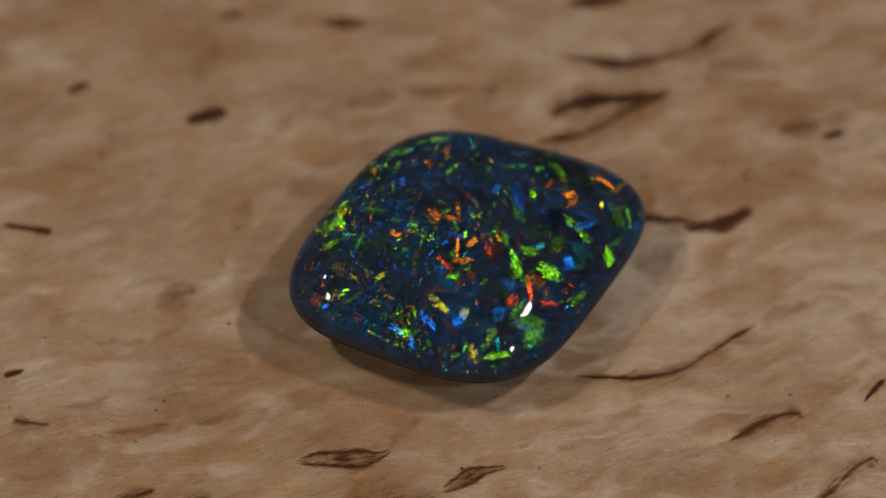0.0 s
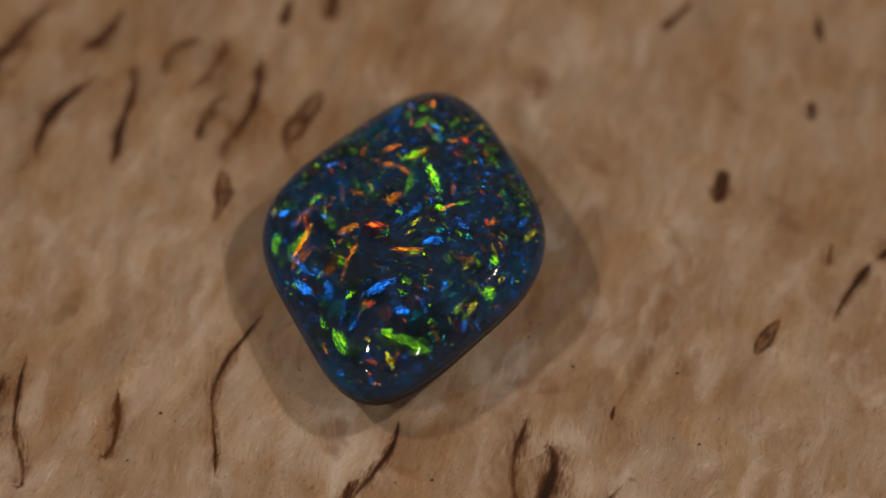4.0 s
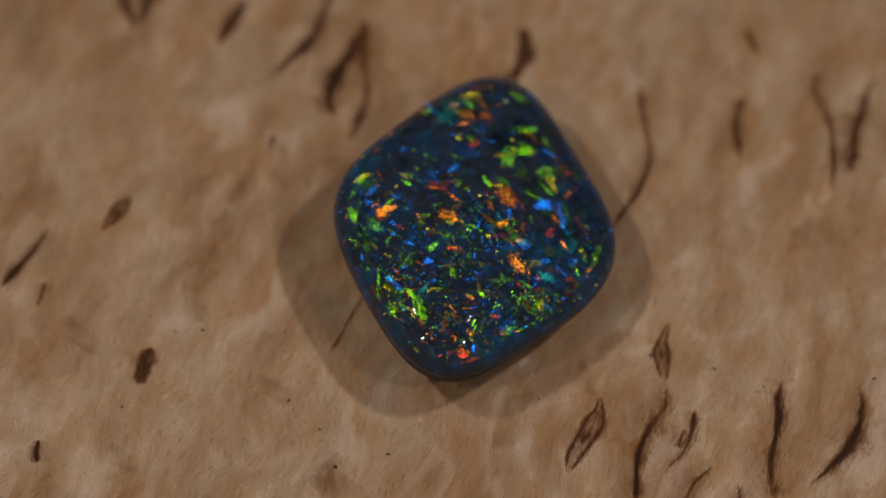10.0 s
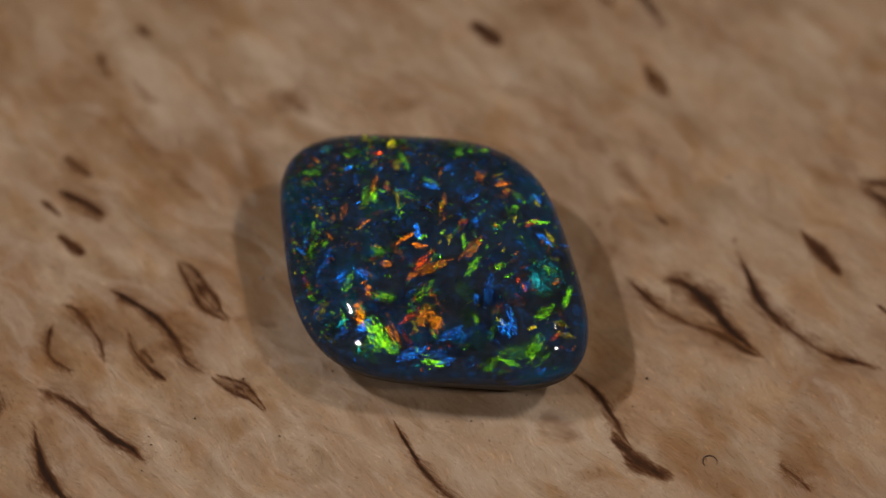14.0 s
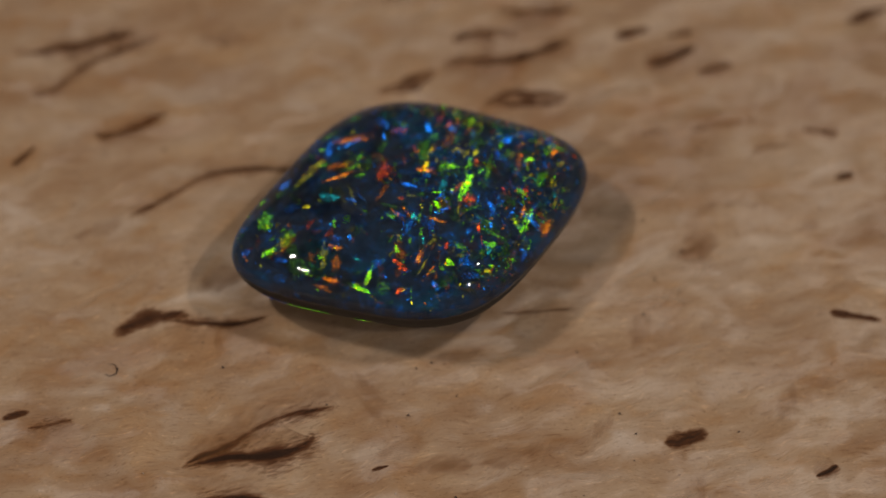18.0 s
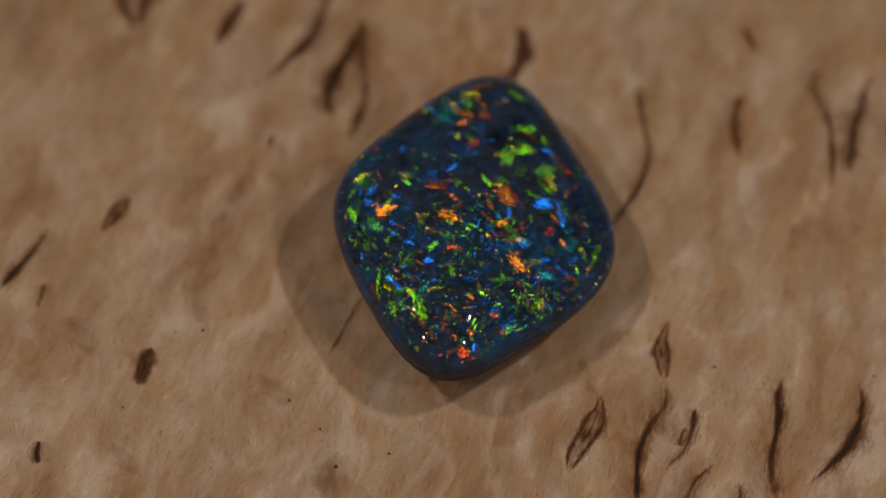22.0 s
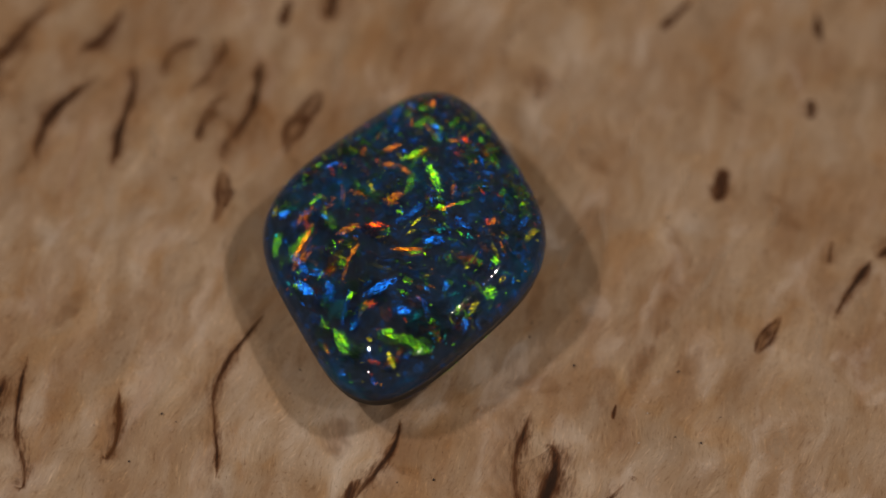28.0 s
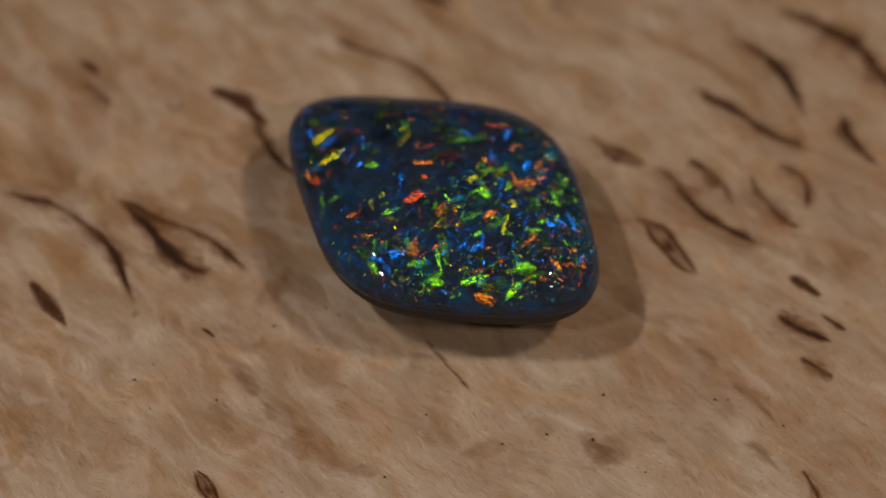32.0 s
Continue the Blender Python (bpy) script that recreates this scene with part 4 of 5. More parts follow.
fire("blue", 0.18, -0.69, 168, 0.76, 0.26, -67, 25)
fire("blue", 2.50, 3.59, 26, 0.88, 0.30, -71, 27)
fire("blue", 3.73, -0.12, 159, 0.55, 0.25, 10, 24)
fire("green", 3.83, 3.07, 62, 0.53, 0.36, -72, 26)
fire("blue", 0.21, -3.93, 62, 0.38, 0.41, -66, 24)
fire("yellow", 4.93, 0.29, 27, 0.43, 0.24, 10, 23)
fire("orange", 3.35, -3.22, 169, 0.98, 0.26, 13, 24)
fire("orange", 1.32, -3.37, 160, 0.75, 0.29, 13, 25)
fire("green", -2.23, 3.44, 62, 0.54, 0.27, 6, 26)
fire("orange", -1.20, -2.23, 97, 0.56, 0.20, 11, 26)
fire("yellow", -1.30, -0.73, 160, 0.78, 0.17, -66, 26)
fire("green", -1.71, -4.24, 108, 0.46, 0.24, -64, 24)
fire("red", 1.19, -3.64, 170, 0.81, 0.39, 43, 26)
fire("orange", 3.05, -3.23, 170, 1.75, 0.30, 44, 26)
fire("yellow", 1.60, -4.30, 162, 0.69, 0.35, -34, 24)
fire("blue", 1.90, -3.60, 68, 0.76, 0.50, -35, 24)
fire("blue", 3.18, -3.06, 19, 0.99, 0.30, 44, 26)
fire("green", 3.05, -4.68, 38, 0.72, 0.55, 45, 26)
fire("green", 4.01, -0.64, 80, 0.94, 0.70, -39, 24)
fire("green", 4.50, 0.31, 127, 0.66, 0.43, -40, 24)
fire("green", 2.90, -1.73, 28, 0.49, 0.35, 42, 25)
fire("green", 2.63, -1.15, 10, 0.50, 0.30, 42, 25)
fire("orange", 3.53, -1.85, 165, 0.62, 0.34, 43, 25)
fire("blue", 5.06, 0.29, 19, 0.85, 0.43, -40, 24)
fire("green", 6.20, 0.84, 115, 1.06, 0.82, 43, 23)
fire("yellow", 5.38, 1.95, 69, 0.67, 0.49, 41, 23)
fire("orange", 5.90, 2.42, 168, 0.97, 0.33, -42, 24)
fire("orange", 4.31, 2.86, 126, 0.55, 0.33, 40, 24)
fire("orange", 3.71, 1.91, 68, 0.64, 0.30, -40, 25)
fire("orange", 4.61, 1.21, 47, 0.67, 0.33, -40, 25)
fire("green", 4.28, 1.72, 27, 0.71, 0.26, -41, 25)
fire("green", 2.41, 2.74, 14, 1.00, 0.26, -40, 26)
fire("green", -1.49, -1.52, 74, 1.08, 0.31, 40, 27)
fire("yellow", -1.12, -2.36, 138, 0.82, 0.24, 40, 27)
fire("orange", -1.14, -0.33, 57, 0.90, 0.25, 39, 26)
fire("blue", -0.39, -2.11, 133, 0.50, 0.34, -35, 25)
fire("green", -4.57, -2.51, 74, 0.77, 0.32, 38, 28)
fire("yellow", -4.15, -3.14, 117, 0.45, 0.32, 39, 28)
fire("green", -3.47, -1.06, 68, 0.89, 0.32, -34, 27)
fire("green", -3.70, -0.20, 80, 0.65, 0.27, -34, 27)
fire("orange", -3.06, 2.52, 104, 0.76, 0.32, -37, 27)
fire("green", 1.36, 1.11, 137, 0.51, 0.33, 39, 25)
fire("orange", 0.29, 2.99, 68, 0.60, 0.31, 37, 25)
fire("green", -0.19, 0.29, 46, 0.42, 0.24, -37, 26)
fire("blue", 5.59, -1.25, 74, 0.63, 0.49, 44, 24)
fire("green", 6.37, -0.45, 80, 0.42, 0.34, 44, 24)
fire("blue", -2.85, -3.30, 139, 0.59, 0.25, 40, 28)
fire("green", -2.48, -4.04, 128, 0.68, 0.21, 41, 28)
fire("green", -0.17, -3.17, 92, 0.53, 0.31, 41, 27)
fire("green", -4.47, -2.65, 70, 0.74, 0.35, -4, 27)
fire("orange", -2.10, -2.67, 140, 0.88, 0.37, -4, 26)
fire("green", -2.11, -1.66, 134, 0.87, 0.53, -5, 27)
fire("orange", -0.03, -1.19, 146, 0.88, 0.46, 69, 26)
fire("green", 1.20, -4.10, 168, 0.66, 0.34, 71, 27)
fire("orange", 3.11, -3.44, 178, 1.43, 0.28, 73, 27)
fire("orange", 2.03, -2.10, 140, 0.86, 0.36, 71, 26)
fire("orange", 2.79, -1.37, 178, 1.07, 0.23, -6, 24)
fire("orange", 1.86, 0.53, 116, 1.26, 0.20, -7, 25)
fire("blue", 0.26, -0.21, 162, 1.03, 0.44, 69, 26)
fire("blue", 3.68, 0.43, 146, 1.28, 0.54, -8, 24)
fire("red", 4.44, 0.41, 146, 0.53, 0.44, -8, 24)
fire("blue", 4.19, 1.78, 145, 0.64, 0.44, -9, 24)
fire("green", 4.36, -0.45, 157, 0.62, 0.24, -7, 24)
fire("blue", 4.65, -2.33, 77, 0.93, 0.38, -5, 23)
fire("green", 1.60, 4.11, 145, 0.65, 0.59, 69, 24)
fire("yellow", 2.48, 3.86, 176, 0.59, 0.32, -11, 25)
fire("green", 5.00, 2.84, 93, 1.50, 0.48, 73, 24)
fire("green", 5.15, 1.84, 104, 0.73, 0.39, 73, 25)
fire("yellow", 5.99, 2.40, 49, 0.60, 0.25, -10, 23)
fire("green", 6.10, 0.22, 58, 1.20, 0.61, -8, 23)
fire("green", 5.69, -0.78, 49, 0.74, 0.30, 74, 25)
fire("blue", 5.41, 0.33, 167, 0.45, 0.33, -8, 23)
fire("blue", 2.43, 2.60, 15, 0.62, 0.30, -9, 25)
fire("green", 0.40, 3.58, 76, 0.41, 0.38, -10, 26)
fire("blue", 1.05, 1.02, 140, 0.54, 0.30, 69, 25)
fire("orange", -0.47, 0.84, 157, 0.68, 0.20, -7, 26)
fire("yellow", 0.65, 0.16, 152, 0.44, 0.20, 69, 26)
fire("blue", 2.16, -4.82, 98, 0.67, 0.41, -2, 24)
fire("green", -0.49, -4.99, 122, 0.43, 0.22, 70, 28)
fire("blue", -0.62, -4.43, 122, 0.65, 0.21, -2, 26)
fire("orange", -3.45, -0.59, 122, 0.43, 0.21, -6, 27)
fire("green", 1.83, 0.88, 122, 0.84, 0.20, -8, 25)
fire("blue", -2.89, 1.25, 122, 0.54, 0.21, 66, 26)
fire("orange", 3.16, -3.39, 176, 0.99, 0.31, 28, 25)
fire("orange", 3.50, -1.79, 18, 1.17, 0.68, 27, 25)
fire("green", 1.41, 0.64, 152, 0.84, 0.21, 24, 25)
fire("green", 2.59, 1.74, 70, 0.63, 0.30, 101, 26)
fire("red", 4.23, 1.71, 170, 0.59, 0.25, 24, 24)
fire("red", 1.72, 3.44, 101, 0.74, 0.32, 21, 25)
fire("green", 5.35, 1.95, 97, 0.94, 0.41, 24, 23)
fire("yellow", 2.45, 3.92, 17, 0.68, 0.28, 21, 24)
fire("teal", 4.07, 2.74, 128, 1.93, 1.23, 23, 24)
fire("blue", 5.18, 0.34, 164, 0.63, 0.51, 25, 24)
fire("blue", 0.56, -3.24, 18, 0.72, 0.35, 27, 26)
fire("green", -0.63, -2.49, 140, 0.54, 0.21, 98, 27)
fire("orange", -2.33, -1.21, 140, 0.97, 0.27, 24, 27)
fire("yellow", -2.88, 0.10, 128, 0.77, 0.31, 23, 27)
fire("blue", -2.60, -0.07, 152, 0.75, 0.26, 96, 26)
fire("orange", -0.29, 0.60, 146, 0.85, 0.21, 23, 26)
fire("red", 0.66, 1.03, 111, 0.50, 0.24, 23, 26)
fire("orange", -1.72, 1.31, 146, 0.64, 0.16, 22, 27)
fire("green", -2.98, 2.33, 95, 0.84, 0.33, 96, 25)
fire("green", 0.96, 3.13, 128, 0.54, 0.25, 21, 25)
fire("orange", 0.11, 3.32, 128, 0.43, 0.40, 21, 26)
fire("blue", 0.74, 4.27, 17, 0.46, 0.28, 20, 25)
fire("orange", -4.20, -4.69, 146, 0.78, 0.22, 94, 27)
fire("green", -4.48, -2.84, 45, 0.94, 0.22, 24, 28)
fire("teal", -5.20, -1.80, 127, 0.67, 0.54, 23, 28)
fire("blue", 4.23, -2.98, 88, 1.02, 0.45, 28, 24)
fire("green", 1.69, -4.60, 164, 0.66, 0.22, 28, 26)
fire("orange", -1.75, -3.20, 18, 0.36, 0.20, 97, 27)
fire("orange", 1.04, -3.71, 170, 0.26, 0.21, 99, 28)
fire("red", 3.42, 3.74, 152, 0.50, 0.45, 103, 25)
fire("orange", 1.34, 2.06, 176, 0.43, 0.20, 22, 25)
fire("green", -1.86, -4.78, 164, 0.67, 0.16, 96, 28)
fire("orange", 0.20, -1.23, 2, 0.64, 0.42, 55, 26)
fire("orange", 3.52, -1.23, 14, 1.30, 0.21, 57, 25)
fire("orange", 3.46, 2.45, 176, 0.59, 0.26, 132, 26)
fire("orange", 3.58, 3.70, 170, 0.64, 0.35, 133, 26)
fire("green", 6.01, 2.40, 14, 0.59, 0.41, 134, 27)
fire("teal", 3.79, -0.07, 147, 0.91, 0.55, 131, 27)
fire("green", 2.15, 3.62, 67, 0.85, 0.31, 132, 26)
fire("green", 2.45, 4.05, 158, 0.86, 0.30, 133, 25)
fire("red", 0.98, 4.25, 2, 0.38, 0.35, 132, 25)
fire("green", 1.14, 2.58, 117, 0.44, 0.27, 131, 26)
fire("red", 1.01, 3.26, 131, 0.81, 0.28, 131, 25)
fire("orange", 0.77, 0.97, 117, 0.62, 0.22, 130, 26)
fire("orange", -0.30, 1.31, 158, 0.87, 0.25, 129, 26)
fire("blue", 0.81, -0.45, 158, 0.66, 0.31, 55, 26)
fire("blue", -0.50, 0.83, 26, 0.66, 0.25, 53, 26)
fire("green", -0.76, -1.48, 158, 0.66, 0.31, 127, 26)
fire("green", -2.43, 2.25, 37, 0.67, 0.24, 51, 26)
fire("green", -0.87, 3.15, 147, 0.40, 0.34, 130, 25)
fire("blue", -2.40, 0.56, 116, 0.74, 0.27, 127, 25)
fire("blue", -3.90, 0.87, 146, 1.00, 0.35, 126, 25)
fire("green", -3.67, -0.11, 146, 0.67, 0.30, 126, 25)
fire("green", -3.48, 1.21, 136, 0.69, 0.29, 127, 25)
fire("green", 3.87, -3.82, 2, 0.88, 0.27, 59, 26)
fire("green", -3.47, -4.79, 157, 0.90, 0.33, 123, 26)
fire("green", -4.97, -2.91, 157, 0.88, 0.37, 123, 26)
fire("blue", -3.84, 2.40, 147, 0.66, 0.35, 50, 26)
fire("blue", 4.63, -3.42, 27, 0.79, 0.38, 130, 28)
fire("yellow", 4.62, 0.34, 170, 0.39, 0.21, 57, 25)
fire("orange", -0.09, -5.56, 176, 0.55, 0.28, 125, 27)
fire("blue", 2.92, 0.18, 158, 0.44, 0.26, 56, 25)
fire("green", -3.87, -1.90, 26, 0.56, 0.31, 52, 28)
fire("blue", -0.38, 4.09, 117, 0.60, 0.31, 51, 25)
fire("yellow", -2.35, 3.33, 158, 0.30, 0.25, 129, 24)
fire("red", 2.32, -3.75, 50, 1.12, 0.32, 86, 27)
fire("green", 3.30, -1.52, 32, 0.56, 0.38, 86, 27)
fire("red", 1.83, -1.47, 62, 1.36, 0.21, 157, 27)
fire("blue", 0.96, -1.71, 44, 0.65, 0.37, 157, 27)
fire("orange", -1.35, 0.62, 26, 0.85, 0.31, 82, 26)
fire("red", -1.37, -2.84, 32, 0.30, 0.16, 82, 27)
fire("green", -0.73, -0.97, 19, 0.96, 0.37, 83, 27)
fire("green", -1.04, 1.21, 134, 0.64, 0.22, 82, 26)
fire("orange", -0.55, -0.02, 32, 0.38, 0.31, 83, 26)
fire("green", -0.64, 3.98, 166, 0.57, 0.42, 161, 25)
fire("yellow", -1.43, 4.07, 166, 0.91, 0.42, 81, 25)
fire("green", -2.33, 2.32, 55, 0.87, 0.50, 159, 25)
fire("yellow", 0.18, 2.44, 77, 0.74, 0.29, 160, 26)
fire("blue", -3.30, -1.22, 44, 0.56, 0.36, 80, 27)
fire("blue", -2.69, -2.06, 155, 0.63, 0.38, 81, 27)
fire("green", -3.15, -4.13, 165, 0.71, 0.40, 153, 25)
fire("orange", -2.17, -1.45, 155, 1.08, 0.28, 81, 27)
fire("blue", 0.98, 1.35, 156, 0.63, 0.28, 84, 26)
fire("blue", 1.37, 3.33, 32, 0.55, 0.36, 161, 26)
fire("teal", 3.95, 2.81, 8, 1.76, 1.12, 161, 27)
fire("green", 5.12, -1.02, 56, 0.78, 0.37, 159, 28)
fire("orange", 3.73, 3.97, 167, 0.71, 0.14, 162, 27)
fire("green", 2.90, 3.87, 177, 0.50, 0.25, 86, 24)
fire("red", 0.98, 4.35, 177, 0.45, 0.24, 162, 26)
fire("green", -3.67, -2.29, 7, 0.87, 0.47, 80, 27)
fire("blue", -2.54, 0.21, 146, 0.64, 0.32, 81, 26)
fire("green", -4.35, -1.11, 7, 0.86, 0.31, 80, 27)
fire("yellow", -3.60, -1.13, 137, 0.56, 0.22, 156, 25)
fire("green", 1.81, -5.05, 7, 0.68, 0.60, 85, 28)
fire("yellow", 2.87, 1.73, 50, 0.39, 0.31, 160, 27)
fire("orange", 3.59, 1.99, 147, 0.63, 0.32, 161, 27)
fire("red", -4.95, -3.61, 165, 0.56, 0.25, 153, 24)
fire("green", -4.25, 0.19, 32, 0.42, 0.31, 79, 26)
fire("blue", -1.58, 3.10, 177, 0.49, 0.29, 160, 25)
fire("green", -3.07, 0.28, 77, 0.56, 0.24, 157, 25)
fire("yellow", -5.81, -1.63, 32, 0.26, 0.21, 154, 24)
fire("yellow", 5.02, 2.55, 92, 1.02, 0.58, -171, 28)
fire("yellow", 3.88, 2.78, 80, 1.09, 0.37, 117, 26)
fire("blue", 4.62, 2.52, 98, 0.69, 0.36, -171, 28)
fire("red", 2.54, -3.91, 62, 0.98, 0.27, -176, 26)
fire("orange", 1.78, -0.12, 68, 1.08, 0.21, 114, 27)
fire("orange", 3.95, 3.85, 169, 0.66, 0.18, 118, 25)
fire("red", 0.40, 1.13, 91, 0.89, 0.40, -172, 26)
fire("orange", -0.62, 0.48, 107, 0.66, 0.38, 112, 26)
fire("orange", -1.66, -1.00, 97, 0.63, 0.35, -173, 25)
fire("green", -0.61, -1.36, 15, 0.70, 0.54, 112, 27)
fire("red", 1.06, 0.28, 26, 0.34, 0.20, 114, 26)
fire("green", -2.28, -0.05, 85, 0.65, 0.25, -172, 25)
fire("yellow", -2.41, -1.18, 134, 1.02, 0.17, -173, 25)
fire("green", -2.17, 2.54, 85, 0.60, 0.35, -170, 25)
fire("green", -2.48, 1.75, 159, 1.01, 0.21, 111, 25)
fire("green", -1.32, 3.98, 177, 0.86, 0.35, -169, 26)
fire("orange", -4.52, 0.95, 21, 0.78, 0.38, 109, 25)
fire("green", -4.81, -0.08, 116, 0.83, 0.32, -172, 24)
fire("blue", -1.42, 2.96, 38, 0.65, 0.35, 113, 25)
fire("blue", -2.74, 0.33, 107, 0.70, 0.38, 111, 26)
fire("red", -4.93, -3.26, 175, 0.58, 0.41, 108, 27)
fire("orange", -4.62, -2.12, 176, 0.63, 0.32, -174, 24)
fire("green", -4.29, -0.96, 62, 0.84, 0.56, 109, 26)
fire("blue", -3.06, -3.92, 175, 0.86, 0.41, -176, 24)
fire("green", -0.89, -4.78, 166, 0.78, 0.27, 111, 28)
fire("teal", 0.27, -5.01, 97, 0.94, 0.51, -177, 25)
fire("orange", 0.92, -2.35, 176, 0.51, 0.23, -175, 26)
fire("orange", 0.27, -4.88, 4, 0.49, 0.34, 111, 28)
fire("green", 0.30, 2.27, 86, 0.52, 0.31, -170, 26)
fire("blue", -1.13, 3.76, 27, 0.58, 0.29, -169, 26)
fire("green", -2.92, -2.24, 62, 0.85, 0.36, 110, 27)
fire("orange", 1.09, 3.53, 86, 0.48, 0.26, 115, 25)
fire("blue", -2.89, -3.51, 15, 0.46, 0.30, -176, 24)
fire("green", -1.80, -3.91, 175, 0.75, 0.28, -176, 25)
fire("green", -3.14, 2.23, 38, 0.64, 0.40, -170, 25)
fire("yellow", 4.57, -1.79, 61, 1.71, 0.48, 144, 28)
fire("red", 1.78, -1.24, 85, 0.97, 0.53, 142, 27)
fire("blue", 1.09, -3.51, 67, 0.88, 0.47, 140, 28)
fire("yellow", 0.52, -3.73, 92, 0.47, 0.42, -146, 25)
fire("blue", 0.10, -1.04, 115, 0.62, 0.36, 142, 27)
fire("teal", 3.39, -0.80, 26, 0.51, 0.33, -145, 27)
fire("red", -1.76, -1.69, 98, 0.55, 0.26, 140, 26)
fire("red", -1.57, 0.32, 91, 0.63, 0.46, 142, 26)
fire("green", -1.57, 0.74, 26, 0.74, 0.31, 142, 26)
fire("orange", -0.67, 0.12, 127, 0.63, 0.40, -142, 26)
fire("orange", 1.17, 1.00, 132, 0.93, 0.20, 144, 26)
fire("green", -4.57, -0.98, 26, 0.84, 0.44, -141, 24)
fire("green", -3.60, -2.54, 91, 0.29, 0.25, -142, 24)
fire("blue", -2.61, -2.01, 91, 0.63, 0.41, 139, 26)
fire("green", -2.12, 2.62, 68, 0.65, 0.30, -139, 26)
fire("green", -0.73, 4.04, 18, 1.28, 0.48, -139, 27)
fire("orange", 3.41, 3.10, 73, 0.62, 0.43, 146, 27)
fire("orange", 4.22, 2.25, 92, 0.43, 0.27, -143, 28)
fire("green", 4.52, 3.35, 138, 0.44, 0.30, 147, 27)
fire("yellow", -1.71, -4.15, 163, 0.89, 0.30, 138, 27)
fire("green", 1.57, -4.50, 126, 0.51, 0.45, -147, 25)
fire("red", 2.34, -3.09, 45, 0.71, 0.50, -146, 25)
fire("blue", 1.85, 3.16, 27, 0.76, 0.46, 146, 26)
fire("orange", -4.49, 1.10, 46, 0.59, 0.38, 140, 24)
fire("blue", -3.44, 1.75, 10, 0.63, 0.25, -139, 25)
fire("green", -0.07, 2.25, 46, 0.93, 0.24, -141, 26)
fire("red", 3.73, 1.81, 67, 0.45, 0.27, 146, 27)
fire("blue", 1.70, 1.44, 45, 0.57, 0.30, -143, 27)
fire("yellow", -0.17, 2.89, 92, 0.42, 0.26, -140, 27)
fire("green", -4.50, 0.06, 46, 1.13, 0.56, -140, 24)
fire("blue", -0.83, -3.83, 115, 0.55, 0.30, 139, 27)
fire("orange", -1.06, -4.26, 79, 0.43, 0.26, 139, 27)
fire("orange", -2.29, -3.18, 126, 0.50, 0.19, -144, 24)
fire("green", 0.17, -0.29, 116, 0.53, 0.20, -143, 26)
fire("orange", 1.67, -1.31, 56, 1.50, 0.32, 171, 27)
fire("green", 3.95, -0.57, 134, 0.66, 0.53, 172, 28)
fire("blue", 4.72, -1.32, 109, 0.76, 0.27, 172, 28)
fire("blue", 2.22, -2.48, 134, 0.87, 0.63, -115, 25)
fire("teal", -0.46, -4.16, 121, 0.74, 0.56, 168, 26)
fire("orange", 1.98, -3.17, 75, 0.69, 0.30, 170, 27)
fire("orange", 1.19, -3.94, 70, 0.58, 0.19, 169, 27)
fire("orange", 0.15, -2.56, 156, 0.50, 0.20, 170, 26)
fire("orange", 0.33, -1.72, 151, 0.67, 0.25, -113, 25)
fire("yellow", -0.44, -1.55, 5, 0.40, 0.22, 171, 26)
fire("orange", -0.60, 0.07, 97, 0.87, 0.51, -112, 26)
fire("red", -1.78, -0.75, 122, 0.63, 0.26, 171, 26)
fire("orange", -1.60, 2.31, 146, 0.87, 0.51, 174, 25)
fire("blue", -1.04, 3.28, 157, 0.68, 0.35, 175, 26)
fire("yellow", -0.52, 3.99, 122, 0.86, 0.37, -111, 27)
fire("green", 3.71, 3.66, 146, 0.59, 0.37, -114, 27)
fire("orange", 4.44, 2.96, 134, 0.44, 0.38, 175, 28)
fire("yellow", 5.41, 2.64, 91, 1.03, 0.32, -116, 27)
fire("green", -4.56, -0.97, 48, 1.22, 0.51, 170, 24)
fire("green", -4.22, 1.07, 15, 0.99, 0.30, -108, 25)
fire("yellow", -1.51, -4.53, 47, 0.64, 0.39, -113, 23)
fire("red", -3.09, -3.49, 110, 0.42, 0.20, 168, 25)
fire("red", -5.08, -3.23, 87, 0.52, 0.48, -109, 23)
fire("blue", 0.15, -2.81, 97, 0.75, 0.51, -114, 24)
fire("green", 1.69, -0.30, 65, 0.73, 0.24, -114, 26)
fire("yellow", 0.90, -0.39, 146, 0.44, 0.20, -113, 26)
fire("orange", -3.10, -2.40, 86, 0.39, 0.29, -111, 24)
fire("green", -4.22, -0.40, 57, 0.58, 0.26, 171, 24)
fire("orange", 3.47, -2.90, 13, 0.66, 0.26, 170, 28)
fire("yellow", 3.71, -2.01, 140, 0.44, 0.37, 171, 28)
fire("green", -5.04, -0.05, 133, 0.46, 0.25, -108, 25)
fire("blue", -2.77, -0.25, 121, 0.50, 0.36, -110, 25)
fire("green", -2.14, -0.11, 156, 0.49, 0.34, -111, 25)
fire("orange", 0.95, -5.22, 166, 0.38, 0.24, 168, 27)
fire("green", -2.22, 3.43, 57, 1.00, 0.45, -110, 27)
fire("orange", 0.24, 1.20, 109, 0.86, 0.21, 173, 26)
fire("green", -0.09, 2.24, 86, 0.59, 0.25, -112, 27)
fire("orange", 1.79, -0.99, 82, 1.38, 0.49, -84, 25)
fire("green", 0.01, -1.56, 176, 1.09, 0.35, -159, 26)
fire("blue", 4.35, -1.50, 85, 1.24, 0.55, -86, 24)
fire("orange", 2.72, -0.43, 127, 0.65, 0.21, -159, 27)
fire("red", 2.54, -0.74, 95, 0.96, 0.19, -159, 27)
